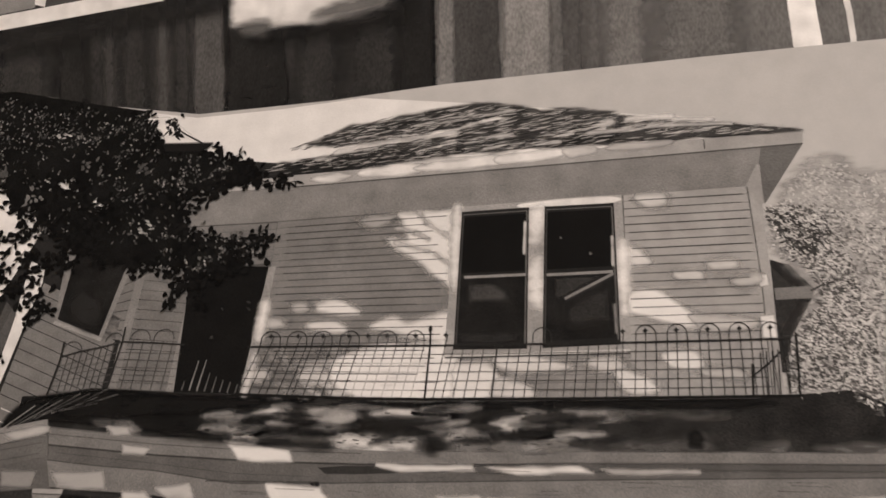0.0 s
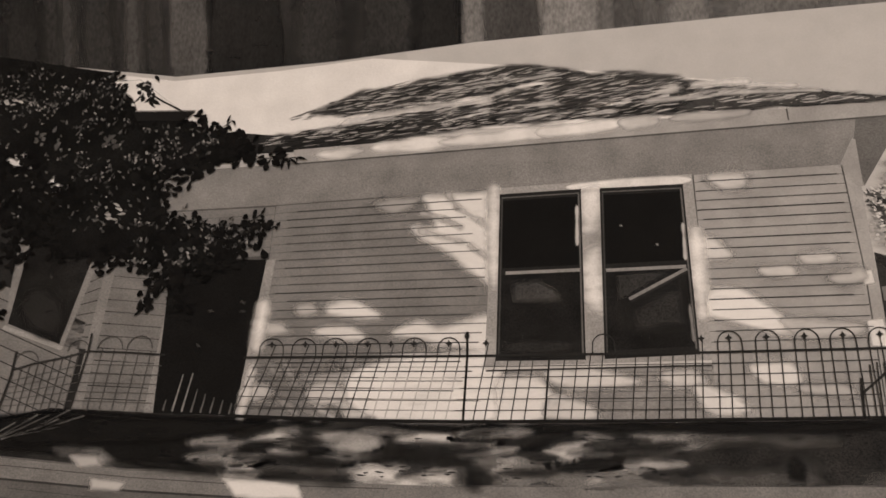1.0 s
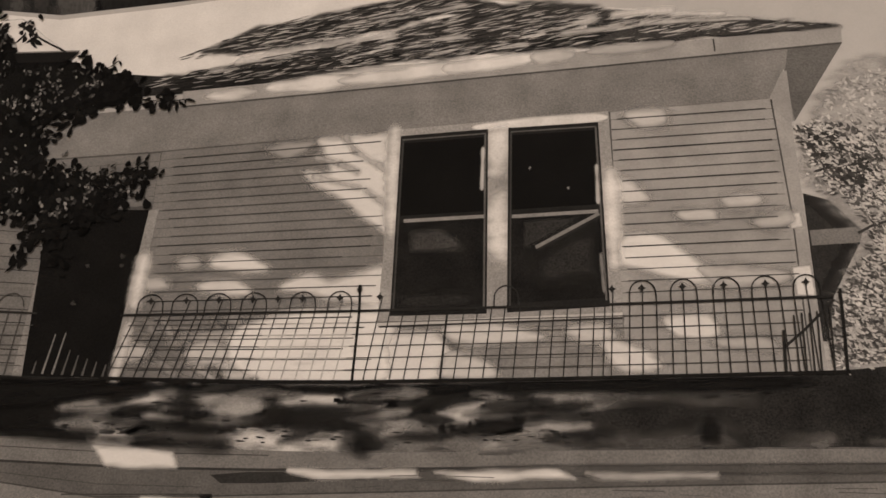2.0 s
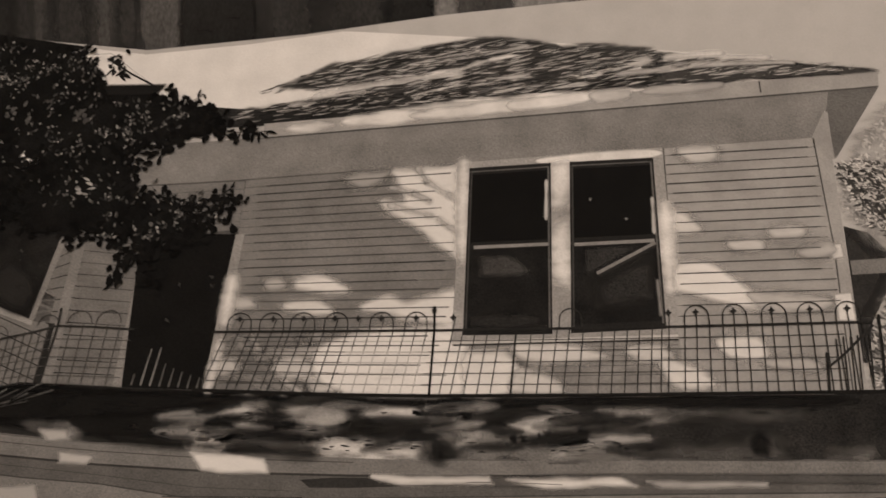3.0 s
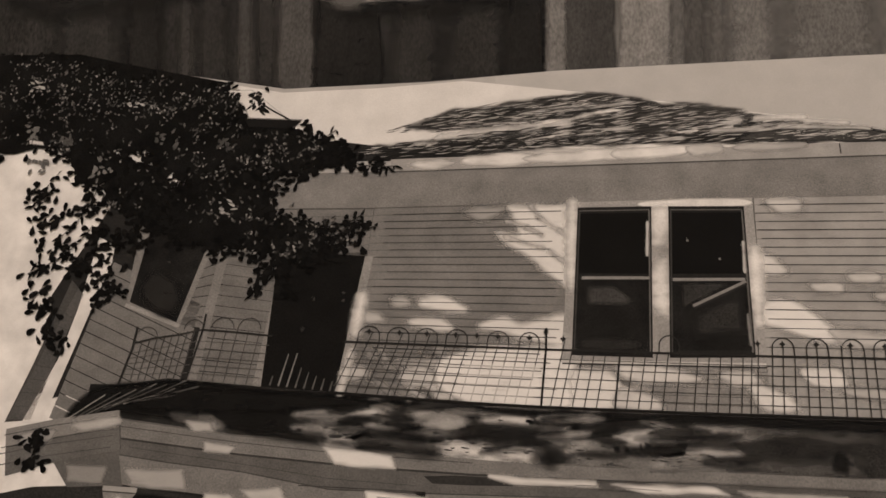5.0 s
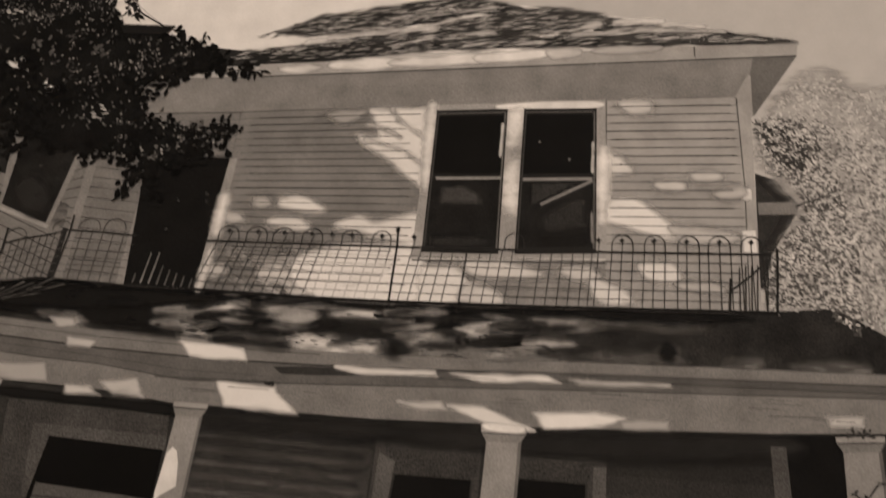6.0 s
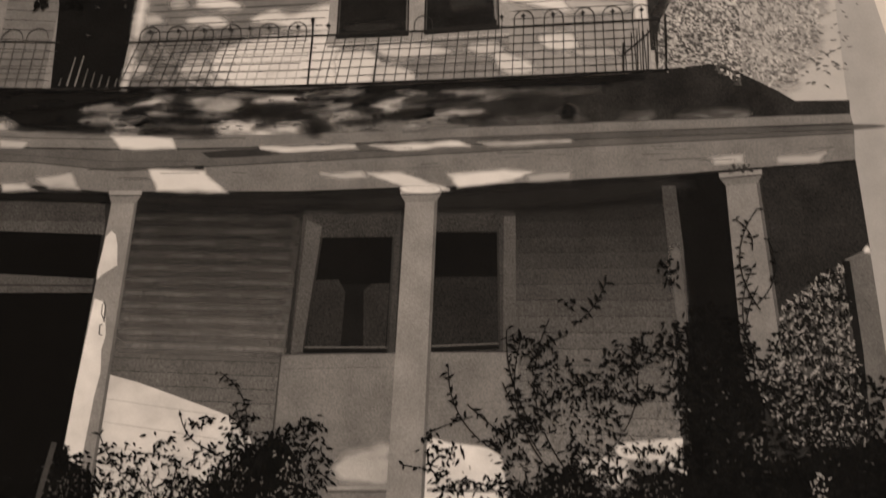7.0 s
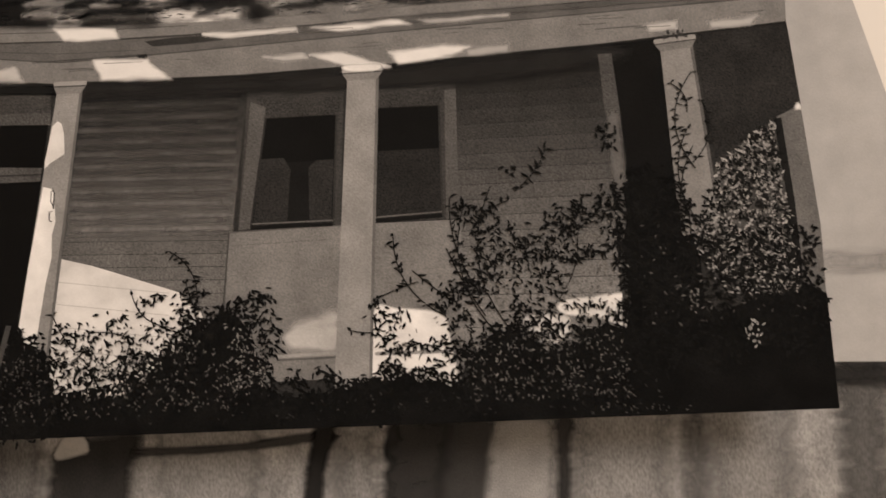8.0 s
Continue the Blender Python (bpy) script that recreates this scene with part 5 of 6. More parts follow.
# ---- leaves in front ----
def spray(name, stems, leaf, width, tone, layer, parent, label="", seed=1, gap=1.3, **kw):
    """Leafy shoots: thin bent stems with leaves along both sides, in one mesh."""
    rnd = random.Random(seed)
    verts, faces = [], []
    for base, tip in stems:
        bend = rnd.uniform(-0.4, 0.4)
        dx, dy = tip[0] - base[0], tip[1] - base[1]
        d = math.hypot(dx, dy) or 1.0
        n = max(3, int(d / gap))
        path = []
        for k in range(n + 1):
            t = k / n
            path.append((base[0] + dx * t - dy * bend * t * (1 - t) * 2, base[1] + dy * t + dx * bend * t * (1 - t) * 2))
        z = (layer + rnd.uniform(0, 3)) * STEP
        for (x0, y0), (x1, y1) in zip(path, path[1:]):
            f = len(verts)
            e = math.hypot(x1 - x0, y1 - y0) or 1.0
            nx, ny = -(y1 - y0) / e * 0.13, (x1 - x0) / e * 0.13
            for px, py in ((x0 + nx, y0 + ny), (x0 - nx, y0 - ny), (x1 - nx, y1 - ny), (x1 + nx, y1 + ny)):
                verts.append((px * MM, py * MM, z * MM))
            faces.append((f, f + 1, f + 2, f + 3))
        for k, (x, y) in enumerate(path[1:], 1):
            for side in (-1, 1):
                if rnd.random() < 0.38:
                    continue
                a = math.atan2(dy, dx) + side * rnd.uniform(0.3, 1.7) + rnd.uniform(-0.5, 0.5)
                a = math.atan2(math.sin(a) - 0.45, math.cos(a))
                s, w = leaf * rnd.uniform(0.35, 1.15), width * rnd.uniform(0.45, 1.0)
                sag = rnd.uniform(-0.5, 0.5)
                ca, sa, f = math.cos(a), math.sin(a), len(verts)
                for u, v in LEAF:
                    px, py = u * s, v * w + sag * s * u * (1 - u)
                    verts.append(((x + px * ca - py * sa) * MM, (y + px * sa + py * ca) * MM, (z + 0.03 + 0.02 * (1 - abs(v) * 2)) * MM))
                faces.append(tuple(range(f + 5, f - 1, -1)))
    me = bpy.data.meshes.new(name)
    me.from_pydata(verts, [], faces)
    return tagged(link(name, me, ink(tone, **kw), parent, label), kind="stuff")


def shoots(bases, region, n, seed, reach=0.0):
    rnd = random.Random(seed)
    tips = scatter(region, n, seed)
    out = []
    for t in tips:
        b = lerp(bases[0], bases[1], rnd.random())
        b = lerp(b, t, rnd.uniform(reach, 0.75))
        out.append((b, t))
    return out


def ragged(pts, seed, depth=2.0, steps=9):
    """A dense leafy mass: an outline broken up by small leaf-sized bites."""
    rnd = random.Random(seed)
    out = []
    for i, a in enumerate(pts):
        b = pts[(i + 1) % len(pts)]
        for k in range(steps):
            p = lerp(a, b, k / steps)
            out.append((p[0] + rnd.uniform(-depth, depth), p[1] + rnd.uniform(-depth, depth)))
    return out


def triangulated(name, pts, tone, layer, parent, label="", **kw):
    bm = slab(pts, layer * STEP, layer * STEP - STEP)
    bmesh.ops.triangulate(bm, faces=[f for f in bm.faces if len(f.verts) > 4])
    return link(name, mesh_of(bm, name), ink(tone, **kw), parent, label)


bushes = tagged(new("bush"), "dark leafy bushes along the foot of the porch")
bushes.parent = house
DARK = dict(vary=0.6, grain=0.3)
hedge = area("hedge", [(-213.0, -8.0), (-129.8, -44.4), (-102.3, -45.5), (-88.7, -47.3), (-75.5, -45.3), (-58.6, -40.9), (-42.8, -47.9), (-33.8, -51.0), (-17.3, -50.2), (1.5, -49.7), (13.9, -48.5), (32.4, -46.1), (40.2, -41.5), (57.4, -36.1), (78.6, -29.7), (83.2, -32.4), (82.6, -56.9), (-213.0, -56.9)], 11, 20, bushes, grain=0.4, blotch=0.5)


def bush_mass(pts, seed):
    """A dense dark part of a bush, its rim broken by leaves."""
    triangulated("leaf_mass", ragged(pts, seed, 1.0, 6), 11, 20.3 + 0.2 * (seed % 4), bushes, grain=0.4, blotch=0.5)
    leaves("dark_foliage", ragged(pts, seed + 9, 2.4, 34), 1.8, 0.6, (185, 355), 22, 14, bushes, seed=seed, vary=0.6)


def sprig(c, rx, ry, n, seed):
    """Loose drooping leaves round a shoot."""
    leaves("dark_foliage", cluster(c, rx * 1.15, ry * 1.15, int(n * 2.6), seed, 0.7), 1.7, 0.56, (185, 355), 23, 14, bushes, seed=seed, vary=0.6)


bush_mass([(-103.1, -35.1), (-99.2, -32.9), (-93.2, -36.2), (-91.1, -42.1), (-88.8, -47.3), (-89.3, -54.9), (-101.3, -55.1)], 400)
bush_mass([(-72.4, -48.0), (-71.8, -42.9), (-66.2, -39.9), (-59.9, -38.3), (-56.3, -34.6), (-52.2, -31.7), (-49.3, -30.0), (-45.9, -32.0), (-43.4, -37.3), (-41.7, -42.4), (-39.6, -47.6), (-38.8, -51.8), (-72.2, -50.5)], 401)
bush_mass([(5.4, -51.1), (5.4, -45.0), (7.6, -40.3), (10.9, -37.7), (14.7, -37.1), (18.1, -39.1), (21.7, -41.2), (27.5, -42.5), (30.9, -38.6), (35.5, -36.4), (40.4, -39.6), (40.0, -52.5)], 402)
bush_mass([(-36.2, -50.9), (-28.6, -49.7), (-22.3, -48.8), (-15.9, -47.3), (-8.4, -46.6), (1.5, -49.0), (5.1, -51.1), (5.0, -54.7), (-36.2, -53.8)], 403)
bush_mass([(42.6, -5.6), (45.7, -1.8), (51.6, -6.2), (54.4, -11.7), (53.8, -25.9), (54.5, -33.5), (63.3, -37.2), (63.5, -46.2), (39.7, -45.2)], 404)
sprig((-85.5, -33.3), 4, 3, 12, 600)
sprig((-80.6, -36.4), 4, 3, 14, 601)
sprig((-82.3, -41.9), 4, 3, 10, 602)
sprig((-76.7, -42.1), 4, 3, 10, 603)
sprig((-71.3, -36.0), 4, 2.5, 12, 604)
sprig((-64.1, -33.6), 4, 3, 14, 605)
sprig((-75.6, -30.4), 4, 2, 8, 606)
sprig((-58.0, -35.8), 5, 3, 22, 607)
sprig((-65.1, -40.7), 5, 3, 18, 608)
sprig((-59.6, -28.6), 2, 4, 10, 609)
sprig((-67.3, -26.2), 3, 1.2, 8, 610)
sprig((-56.1, -25.5), 2, 1.5, 5, 611)
sprig((-41.5, -26.5), 3, 1.5, 10, 612)
sprig((-45.7, -29.3), 4, 3, 18, 613)
sprig((-40.4, -32.3), 3, 2.5, 12, 614)
sprig((-39.2, -37.3), 3, 3, 14, 615)
sprig((-40.8, -43.6), 3, 3, 16, 616)
sprig((-33.7, -45.6), 3, 2, 12, 617)
sprig((-26.1, -45.1), 3, 2, 12, 618)
sprig((-21.3, -48.3), 4, 2, 14, 619)
sprig((-88.5, -39.7), 2, 3, 8, 620)
sprig((8.1, -9.2), 5, 2.5, 16, 621)
sprig((12.0, -13.9), 5, 3, 18, 622)
sprig((14.3, -19.3), 5, 4, 24, 623)
sprig((8.9, -20.3), 4, 3, 16, 624)
sprig((18.6, -17.5), 4, 4, 16, 625)
sprig((22.6, -24.3), 5, 5, 30, 626)
sprig((11.2, -25.6), 6, 2.5, 20, 627)
sprig((19.4, -32.4), 5, 3.5, 24, 628)
sprig((25.6, -16.6), 4, 4, 20, 629)
sprig((28.5, -11.7), 5, 3, 22, 630)
sprig((35.0, -9.5), 5, 3, 20, 631)
sprig((39.5, -7.5), 3, 3, 14, 632)
sprig((27.9, -20.9), 5, 1.5, 14, 633)
sprig((34.9, -19.7), 5, 1.5, 14, 634)
sprig((38.9, -15.4), 3, 4, 14, 635)
sprig((2.3, -27.4), 3, 2.5, 12, 636)
sprig((4.8, -33.6), 3, 3, 12, 637)
sprig((0.9, -30.3), 3, 2, 10, 638)
sprig((-10.6, -33.2), 3, 2.5, 12, 639)
sprig((-13.0, -38.1), 3, 3, 14, 640)
sprig((-7.6, -39.7), 3, 1.5, 8, 641)
sprig((-2.6, -39.9), 4, 2, 12, 642)
sprig((-12.1, -44.5), 3, 2, 12, 643)
sprig((-3.1, -44.9), 3, 3, 12, 644)
sprig((-0.3, -47.9), 4, 2, 14, 645)
sprig((2.6, -38.6), 3, 4, 16, 646)
sprig((-58.2, -31.3), 3, 4, 18, 647)
sprig((-56.0, -35.9), 4, 4, 20, 648)
sprig((-61.2, -38.5), 4, 3, 18, 649)
sprig((-54.8, -32.1), 3, 3, 14, 650)
sprig((-73.0, -40.3), 5, 3, 16, 651)
sprig((3.2, -43.6), 3, 4, 16, 652)
sprig((-10.8, -43.0), 4, 3, 12, 653)
sprig((-14.7, -32.7), 2, 4, 10, 654)
sprig((-5.9, -45.7), 5, 1.5, 14, 655)
sprig((26.9, -36.0), 5, 2, 12, 656)
sprig((20.1, -36.3), 3, 3, 12, 657)
sprig((35.8, -32.6), 4, 2, 8, 658)
sprig((16.9, 0.0), 2, 1, 4, 659)
sprig((39.0, 6.9), 2.5, 3, 10, 660)
sprig((40.0, -17.4), 2, 8, 20, 661)
sprig((29.6, -32.3), 2, 1, 4, 662)
sprig((39.9, -35.3), 2, 4, 14, 663)
sprig((31.6, -39.9), 5, 3, 24, 664)
sprig((21.8, -38.2), 5, 3, 18, 665)
spray("leafy_shoot", [((-56.9, -30.7), (-63.5, -15.1)), ((-56.2, -30.7), (-59.2, -22.6)), ((-49.6, -31.0), (-38.3, -27.7)), ((-72.0, -35.2), (-81.5, -33.5)), ((-62.8, -33.0), (-71.8, -25.3)), ((-82.4, -39.9), (-90.6, -29.1))], 2.0, 0.75, 16, 23, bushes, seed=43, **DARK)
spray("leafy_shoot", [((0.8, -33.5), (-10.8, -13.8)), ((-5.3, -25.4), (-14.7, -28.8)), ((-6.6, -22.7), (1.6, -29.6)), ((11.9, -37.8), (5.8, -7.7)), ((17.3, -5.4), (24.8, 4.2)), ((14.5, -36.6), (12.0, -3.8)), ((20.7, -35.7), (30.1, -10.5)), ((27.1, -14.1), (40.9, -7.6)), ((24.1, -21.1), (39.5, -19.0)), ((9.6, -33.9), (1.3, -17.9)), ((8.6, -28.7), (2.4, -6.2)), ((6.5, -15.5), (15.9, -7.5)), ((-15.8, -36.5), (-20.7, -35.8))], 2.2, 0.8, 16, 24, bushes, seed=46, gap=1.5, **DARK)
leaves("lit_foliage", scatter([(-12.0, -37.9), (2.6, -16.6), (15.8, -9.3), (40.0, -10.7), (42.3, -27.8), (39.6, -46.4), (-8.5, -49.3)], 150, 245), 1.0, 0.35, (200, 340), 26, 100, bushes, seed=245, vary=0.4)
leaves("lit_foliage", scatter([(-88.3, -38.4), (-63.0, -34.0), (-40.3, -39.2), (-40.2, -48.0), (-87.3, -48.6)], 80, 246), 1.0, 0.35, (200, 340), 26, 90, bushes, seed=246, vary=0.4)
for zone, n, tone in (([(-89.5, -34.4), (-75.0, -29.8), (-57.3, -35.9), (-40.2, -41.7), (-38.8, -51.8), (-86.9, -52.5)], 150, 74), ([(5.6, -38.7), (14.4, -37.3), (40.2, -39.1), (40.3, -52.5), (5.1, -52.3)], 170, 70), ([(-103.2, -33.8), (-92.0, -36.9), (-88.2, -52.4), (-101.5, -53.2)], 60, 66), ([(8.1, -8.9), (15.4, -17.4), (28.5, -11.5), (40.1, -8.2), (39.2, -35.3), (22.0, -34.5), (8.4, -31.3)], 150, 92), ([(-88.0, -37.1), (-76.0, -35.0), (-63.7, -40.7), (-72.6, -48.0), (-87.2, -47.4)], 70, 168), ([(-49.5, -32.3), (-40.3, -36.6), (-38.8, -46.8), (-46.6, -47.8)], 60, 104)):
    leaves("lit_foliage", scatter(zone, 2 * n, n + int(tone)), 0.85, 0.34, (190, 350), 26, tone, bushes, seed=n, vary=0.5)
spray("leafy_shoot", shoots(((40.3, -52.5), (55.7, -53.1)), [(40.0, -1.3), (46.4, -8.5), (54.6, -2.3), (60.4, -18.5), (55.5, -43.4), (39.7, -45.2)], 60, 48, 0.4), 2.2, 0.85, 14, 23, bushes, seed=48, **DARK)
ivy = [((57.7, 11.2), (54.6, 18.5)), ((58.3, -2.5), (59.6, 21.0)), ((57.8, -1.1), (61.2, 13.8)), ((54.9, -18.2), (58.2, 2.9)), ((58.2, -15.8), (57.3, 7.1))]
spray("ivy", ivy, 1.9, 0.7, 24, 24, bushes, seed=49, **DARK)
lit_zone = [(63.1, -1.7), (71.6, 4.8), (76.8, 8.0), (78.1, -22.0), (77.7, -32.1), (61.5, -31.3), (56.0, -19.5)]
lit = area("lit_shrub", lit_zone, 66, 8, bushes, "sunlit shrub beyond the porch end", grain=0.4, blotch=0.4)
leaves("lit_foliage", scatter(lit_zone, 1000, 51), 1.05, 0.42, (0, 360), 21, 136, bushes, seed=51, vary=0.35)
leaves("lit_foliage", scatter(lit_zone, 1000, 52), 1.35, 0.6, (0, 360), 22, 22, bushes, seed=52, vary=0.5)
leaves("dark_foliage", scatter([(57.4, -18.3), (82.5, -17.2), (83.2, -32.4), (81.6, -44.6), (50.7, -43.2)], 620, 53), 1.7, 0.75, (0, 360), 23, 14, bushes, seed=53, vary=0.6)
leaves("lit_foliage", scatter([(44.6, -15.0), (79.8, -19.6), (78.8, -37.1), (42.7, -37.9)], 90, 54), 1.0, 0.4, (0, 360), 26, 62, bushes, seed=54, vary=0.6)
leaves("lit_foliage", cluster((67.1, -40.5), 2.0, 3.2, 24, 55), 1.0, 0.45, (20, 160), 26, 130, bushes, seed=55, vary=0.3)
leaves("lit_foliage", cluster((55.2, -32.2), 1.6, 3.5, 16, 58), 1.0, 0.4, (20, 160), 26, 84, bushes, seed=58, vary=0.4)
leaves("lit_foliage", scatter([(30.4, -56.3), (53.1, -56.0), (53.2, -54.4), (30.5, -54.5)], 18, 56), 0.8, 0.35, (0, 180), 26, 60, bushes, seed=56, vary=0.5)
leaves("lit_foliage", scatter([(-111.2, -38.6), (-62.5, -40.7), (-38.9, -48.1), (-11.0, -50.4), (38.5, -45.1), (49.8, -52.9), (49.4, -57.6), (-109.6, -54.1)], 150, 57), 0.9, 0.4, (0, 180), 26, 46, bushes, seed=57, vary=0.6)
leaves("dark_foliage", scatter([(-116.7, -38.4), (-90.7, -39.5), (-62.7, -38.2), (-33.8, -48.3), (-17.2, -46.5), (7.8, -47.3), (38.4, -46.3), (37.9, -52.4), (-115.6, -48.8)], 420, 59), 2.2, 0.9, (0, 360), 23, 13, bushes, seed=59, vary=0.6)
band("garden_stake", [(-101.1, -30.9), (-103.1, -41.3), (-104.6, -51.5)], 1.3, 58, 26, bushes)

# ---- the tree over the side wing ----
tree = tagged(new("shade_tree"), "dark leafy branches of a shade tree")
tree.parent = house
limit = [TOP[3], TOP[4], TOP[5], TOP[6], TOP[7], (-213.5, 20.0), (-20.0, 20.0), (-20.0, 145.0)]
INK_LEAF = dict(grain=0.4, blotch=0.5)


def crown_mass(pts, seed):
    """A dense dark part of the crown, its rim bitten by leaves."""
    rim = [p for p in ragged(pts, seed, 1.3, 7) if inside((p[0], p[1] + 1.0), limit)]
    triangulated("leaf_mass", rim, 16, 19.5 + 0.3 * (seed % 5), tree, **INK_LEAF)
    edge_spots = [p for p in ragged(pts, seed + 50, 1.6, 14) if inside((p[0], p[1] + 2.6), limit)]
    leaves("foliage", edge_spots, 2.3, 1.45, (0, 360), 22, 15, tree, seed=seed, shape=OAK, vary=0.6)


crown_mass([(-213.0, 120.0), (-213.0, 159.0), (-190.0, 156.6), (-172.0, 152.0), (-156.0, 148.4), (-148.0, 147.4), (-135.3, 142.2), (-131.2, 136.0), (-129.4, 132.5), (-123.9, 127.2), (-127.0, 116.0), (-142.0, 113.1), (-152.1, 116.7), (-158.3, 123.6), (-169.4, 122.2), (-181.1, 122.6), (-190.2, 125.5)], 101)
area("leaf_mass", [(-213.4, 130.0), (-213.4, 161.6), (-190.0, 158.1), (-172.0, 153.8), (-160.0, 151.0), (-148.0, 148.4), (-137.0, 146.0), (-148.0, 143.0)], 17, 19, tree, **INK_LEAF)
crown_mass([(-172.0, 118.9), (-158.9, 118.5), (-149.9, 113.3), (-145.9, 102.0), (-148.7, 98.9), (-153.3, 102.1), (-157.8, 105.4), (-164.9, 108.8)], 105)
crown_mass([(-131.2, 134.3), (-123.1, 132.2), (-115.0, 130.5), (-111.6, 127.7), (-104.4, 125.8), (-98.0, 121.9), (-103.1, 119.2), (-112.0, 117.8), (-119.4, 116.4), (-123.5, 113.5), (-130.1, 116.1), (-132.9, 124.4)], 102)
crown_mass([(-142.6, 116.4), (-130.3, 117.7), (-122.0, 113.4), (-118.9, 107.0), (-120.8, 104.7), (-114.6, 103.0), (-109.2, 100.6), (-103.7, 97.5), (-101.0, 93.7), (-107.3, 91.4), (-116.1, 92.1), (-123.7, 94.0), (-132.3, 96.3), (-138.9, 95.4), (-146.1, 97.9), (-149.0, 105.2), (-147.7, 111.6)], 103)
crown_mass([(-181.1, 122.6), (-168.2, 123.9), (-152.4, 118.4), (-147.4, 108.4), (-150.6, 104.5), (-156.4, 109.9), (-164.3, 113.4), (-174.3, 114.6)], 104)


def tuft(c, rx, ry, n, seed, size=2.5, tone=15):
    """Loose leaves round a twig's end."""
    places = [p for p in cluster(c, rx, ry, int(n * 1.1), seed) if inside((p[0], p[1] + 2.2), limit)]
    leaves("foliage", places, size, size * 0.6, (0, 360), 23, tone, tree, seed=seed, shape=OAK, vary=0.6)


tuft((-162.2, 111.2), 6, 3, 26, 500)
tuft((-153.9, 105.3), 5, 4, 26, 501)
tuft((-170.6, 105.7), 5, 3, 18, 502)
tuft((-178.0, 102.6), 5, 3, 16, 503)
tuft((-166.0, 99.2), 4, 3, 16, 504)
tuft((-183.3, 99.4), 4, 3, 14, 505)
tuft((-185.5, 110.1), 5, 4, 22, 506)
tuft((-176.5, 93.0), 5, 3, 18, 507)
tuft((-166.0, 92.1), 5, 4, 22, 508)
tuft((-159.6, 95.2), 4, 3, 16, 509)
tuft((-170.0, 89.1), 4, 3, 14, 510)
tuft((-180.7, 87.6), 4, 2.5, 14, 511)
tuft((-156.5, 99.0), 4, 4, 16, 512)
tuft((-152.9, 96.6), 3, 3, 10, 513)
tuft((-172.5, 113.9), 6, 3, 20, 514)
tuft((-159.5, 83.7), 5, 4, 20, 515)
tuft((-167.1, 86.8), 4, 3, 16, 516)
tuft((-178.6, 80.8), 4, 3, 16, 517)
tuft((-175.5, 76.3), 4, 3, 14, 518)
tuft((-169.5, 67.6), 3, 4, 16, 519)
tuft((-173.5, 71.2), 3, 3, 10, 520)
tuft((-162.4, 79.3), 2.5, 2.5, 8, 521)
tuft((-168.9, 43.7), 3, 2, 10, 522)
tuft((-168.3, 38.5), 3.5, 3, 20, 523)
tuft((-114.4, 101.4), 8, 3, 34, 524)
tuft((-105.4, 99.8), 7, 4, 34, 525)
tuft((-100.6, 95.2), 4, 4, 22, 526)
tuft((-108.2, 92.3), 8, 3, 30, 527)
tuft((-115.0, 89.4), 6, 5, 34, 528)
tuft((-112.1, 83.5), 3, 4, 16, 529)
tuft((-119.5, 85.0), 2.2, 3, 14, 530)
tuft((-120.2, 95.4), 6, 4, 26, 531)
tuft((-96.9, 101.1), 4, 3, 16, 532)
tuft((-131.1, 93.3), 4, 2, 16, 533)
tuft((-110.1, 127.8), 5, 2.5, 18, 534)
tuft((-103.4, 121.8), 7, 2.5, 28, 535)
tuft((-94.2, 119.6), 5, 1.6, 18, 536)
tuft((-111.8, 116.4), 6, 2, 20, 537)
tuft((-120.5, 113.4), 5, 4, 22, 538)
tuft((-122.2, 109.4), 4, 3, 16, 539)
tuft((-147.8, 102.0), 4, 3, 16, 540)
tuft((-124.7, 144.0), 4, 1.5, 8, 541)
tuft((-95.1, 97.3), 2.5, 3, 8, 542)
tuft((-142.6, 144.8), 7, 3, 26, 543)
tuft((-159.5, 146.6), 9, 2.5, 26, 544)
tuft((-182.7, 151.4), 10, 3, 26, 545)
spray("leafy_shoot", [((-111.7, 103.7), (-90.3, 101.3)), ((-110.1, 102.1), (-94.3, 104.4)), ((-108.3, 99.8), (-95.0, 96.6)), ((-103.5, 122.6), (-87.1, 119.0)), ((-111.5, 126.7), (-104.2, 130.1)), ((-115.6, 93.9), (-110.3, 80.6)), ((-119.1, 92.4), (-119.8, 81.8))], 2.7, 1.1, 16, 25, tree, seed=67, gap=1.5, **DARK)
spray("leafy_shoot", [((-169.2, 113.8), (-176.6, 97.0)), ((-167.9, 100.8), (-182.1, 86.9)), ((-181.6, 117.5), (-186.9, 106.0)), ((-158.5, 108.6), (-170.3, 104.0)), ((-169.0, 91.4), (-155.1, 80.7)), ((-157.2, 102.2), (-153.9, 93.5))], 3.0, 1.5, 16, 25, tree, seed=68, gap=2.0, **DARK)
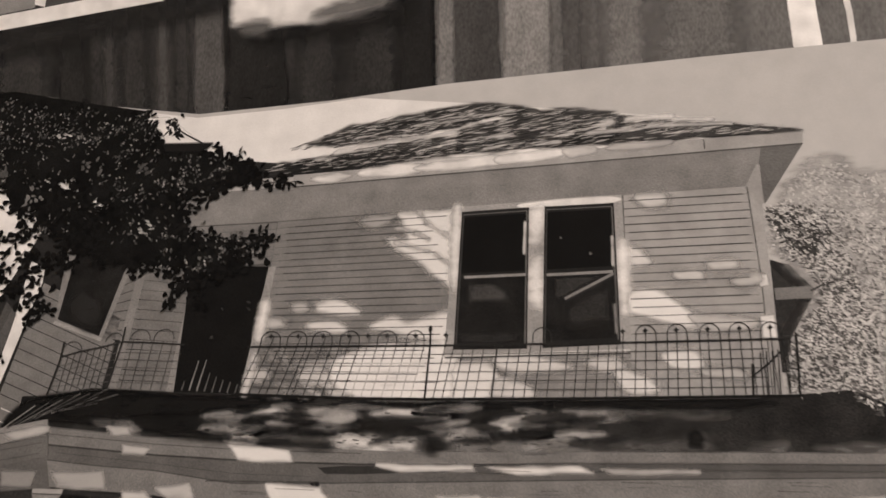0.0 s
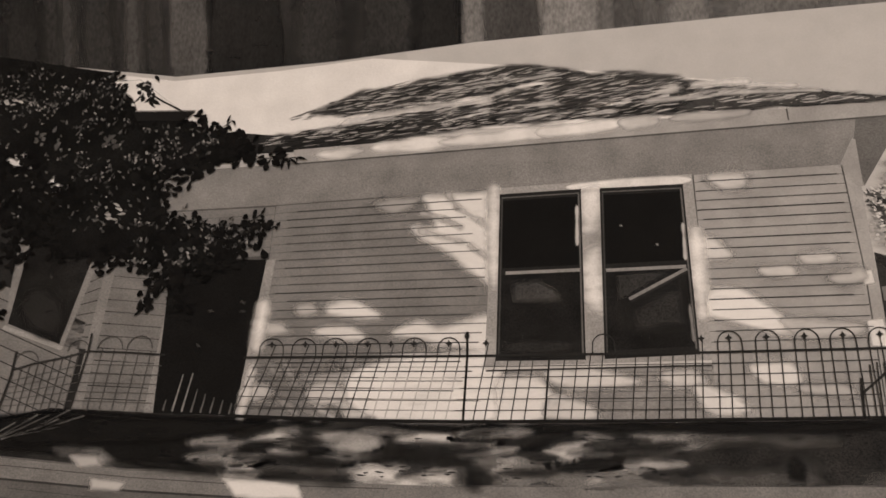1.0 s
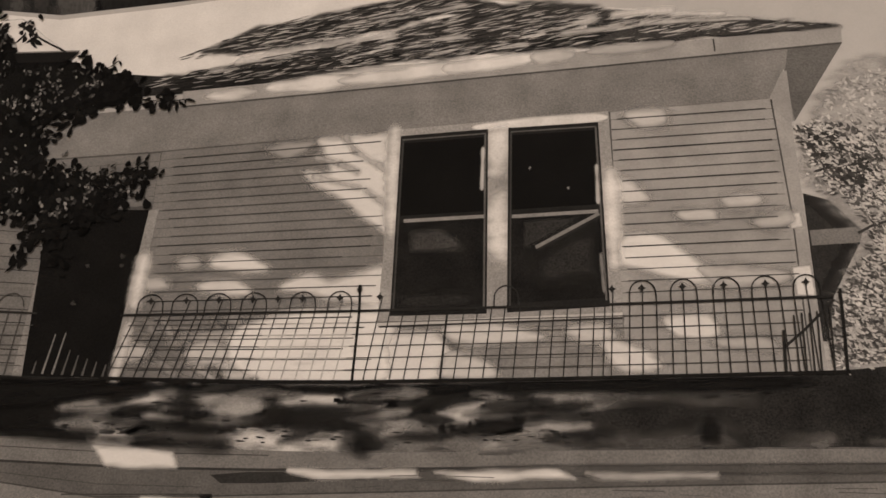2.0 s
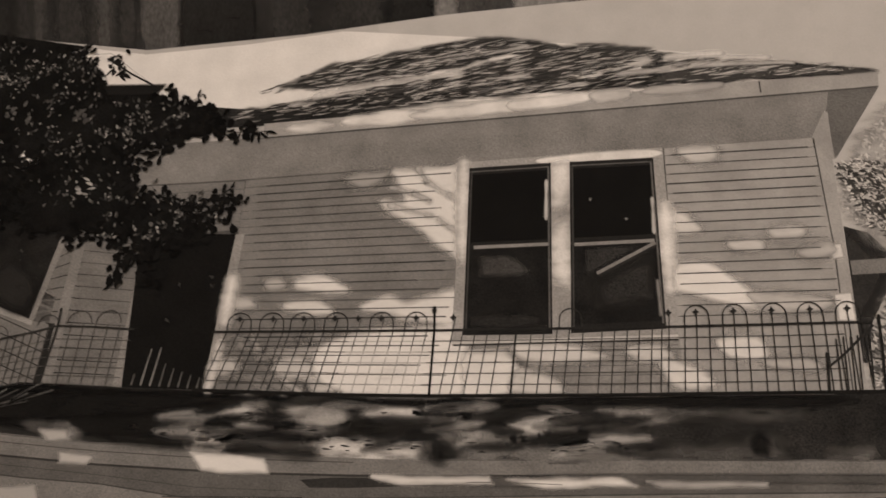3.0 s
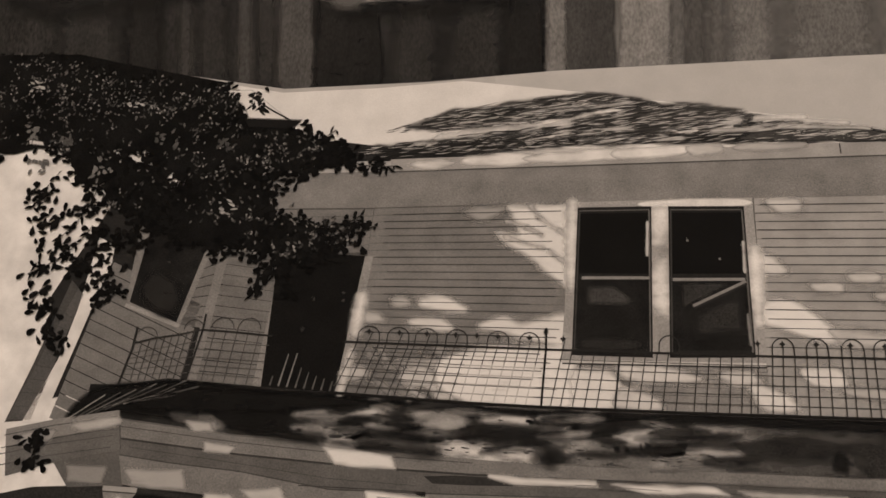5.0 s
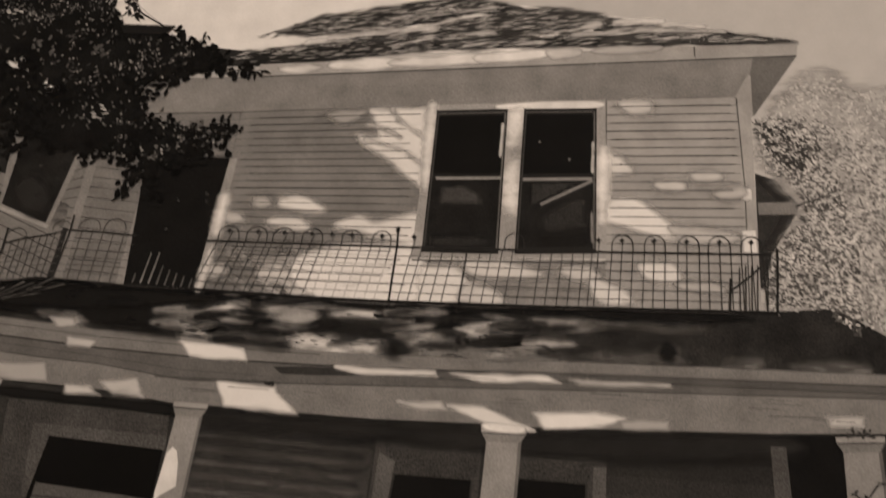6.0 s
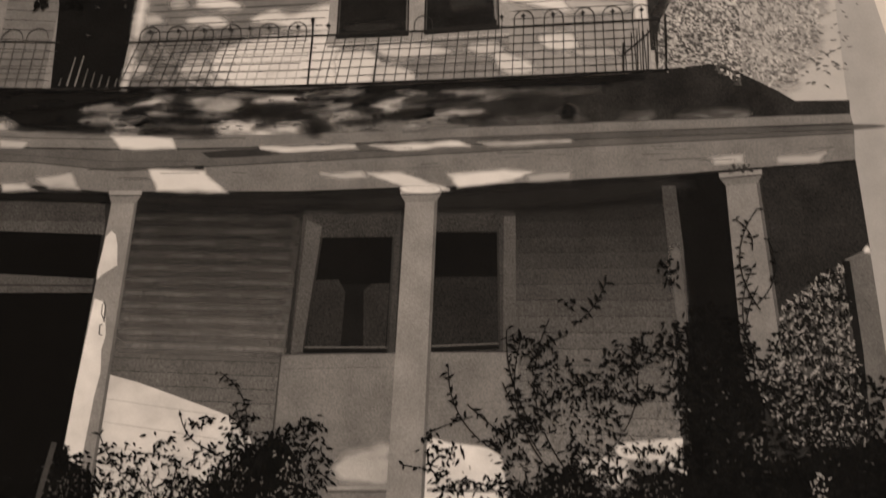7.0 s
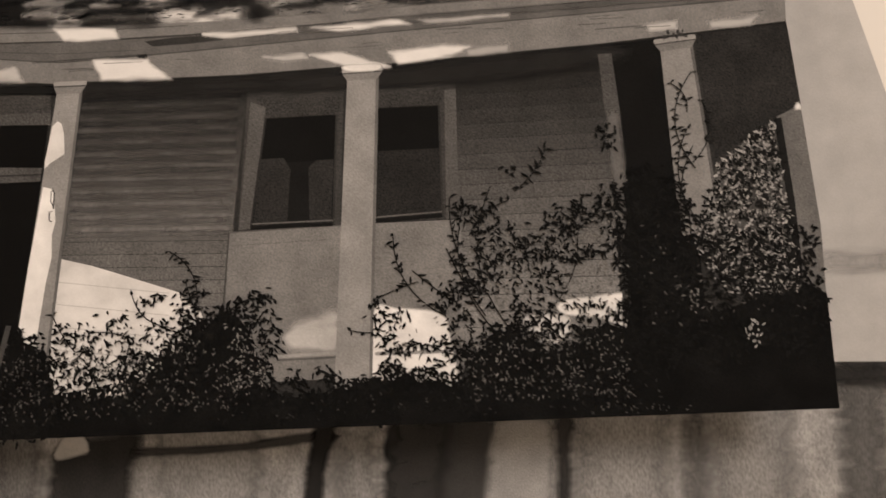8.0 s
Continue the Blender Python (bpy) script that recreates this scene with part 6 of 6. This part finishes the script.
# gaps that show the grey wing and the bright roof behind the leaves
for pts, tone in (([(-157.4, 129.1), (-153.1, 130.3), (-148.1, 128.0), (-149.0, 125.7), (-153.8, 125.5)], 78), ([(-172.3, 120.3), (-169.1, 120.9), (-167.0, 117.1), (-169.2, 113.8), (-172.0, 115.9)], 96), ([(-192.7, 121.9), (-188.7, 122.2), (-184.6, 119.6), (-186.5, 117.3), (-191.7, 118.1)], 92), ([(-195.3, 131.9), (-193.4, 131.4), (-192.4, 128.6), (-194.4, 128.6)], 100), ([(-184.1, 128.3), (-181.3, 127.8), (-181.2, 125.7), (-183.3, 126.1)], 70), ([(-138.0, 126.6), (-135.0, 127.6), (-133.6, 124.8), (-136.3, 124.2)], 62)):
    leaves("leaf_gap", scatter(pts, 12, int(tone)), 2.0, 1.1, (0, 360), 25, tone, tree, seed=int(tone), vary=0.3)
patch("pale_sill", [(-194.2, 127.6), (-189.9, 126.9), (-189.3, 125.8), (-193.8, 126.3)], 186, 26, tree, feather=0.25, straight=True)
patch("roof_glimpse", [(-137.1, 143.3), (-130.3, 143.4), (-122.1, 136.8), (-117.9, 133.7), (-129.6, 134.2), (-131.5, 138.1), (-135.2, 141.1)], 206, 26, tree, feather=0.3, straight=True, grain=0.06)
for c, rx, ry, n in (((-128.8, 141.5), 3.2, 2.0, 14), ((-127.3, 137.9), 2.0, 2.6, 10), ((-134.3, 141.8), 1.6, 2.0, 8)):
    leaves("foliage", cluster(c, rx, ry, n, 64 + n), 2.6, 1.0, (200, 330), 28, 22, tree, seed=64 + n, vary=0.5)
band("twig", [(-131.1, 142.0), (-123.7, 136.9), (-117.6, 133.4)], 0.5, 40, 29, tree)
area("gable_peak", [(-130.9, 134.3), (-114.2, 133.4), (-115.8, 131.6), (-118.2, 130.7), (-129.2, 131.4)], 24, 26.5, tree)
band("gable_edge", [(-130.0, 134.2), (-114.2, 133.4)], 0.35, 120, 28, tree)
# leaves that catch the sun, in small groups
heart = [p for k, (c, rx, ry, n) in enumerate((
    ((-187.1, 140.5), 20, 9, 26), ((-163.5, 141.3), 18, 7, 24), ((-175.6, 127.6), 16, 5, 16), ((-141.9, 140.3), 10, 5, 22), ((-154.4, 137.3), 6, 3, 12), ((-138.8, 131.5), 10, 6, 18),
    ((-117.3, 123.9), 12, 5, 26), ((-138.4, 119.6), 14, 6, 16), ((-121.5, 120.7), 8, 4, 16), ((-128.3, 104.8), 10, 6, 12), ((-113.8, 96.9), 12, 6, 30), ((-103.8, 98.2), 6, 5, 14), ((-160.1, 108.7), 7, 5, 10),
)) for p in cluster(c, rx, ry, n, 90 + k, 0.55)]
bright = [q for k, c in enumerate(heart) for q in cluster(c, 1.8, 1.3, 1 + k % 4, 300 + k)]
bright = [p for p in bright if inside((p[0], p[1] + 2.0), limit)]
bright += [p for p in scatter([(-205.0, 126.0), (-205.0, 152.0), (-160.0, 147.0), (-140.0, 140.0), (-120.0, 124.0), (-112.0, 104.0), (-140.0, 100.0), (-160.0, 118.0)], 260, 99)]
bright += scatter([(-208.0, 138.0), (-208.0, 158.0), (-190.0, 155.5), (-160.0, 148.0), (-142.0, 143.0), (-150.0, 132.0)], 260, 98)
for tone, share in ((50, 0), (76, 1), (114, 2)):
    leaves("lit_foliage", bright[share::3], 1.4 if tone < 100 else 1.0, 0.55, (20, 160), 26, tone, tree, seed=63 + tone, vary=0.5)
leaves("lit_foliage", cluster((-164.6, 138.7), 5, 1.0, 7, 79) + cluster((-196.2, 145.6), 3, 2, 8, 78) + cluster((-129.7, 105.6), 2, 2.5, 7, 77), 2.0, 0.8, (140, 200), 27, 150, tree, seed=79, vary=0.4)
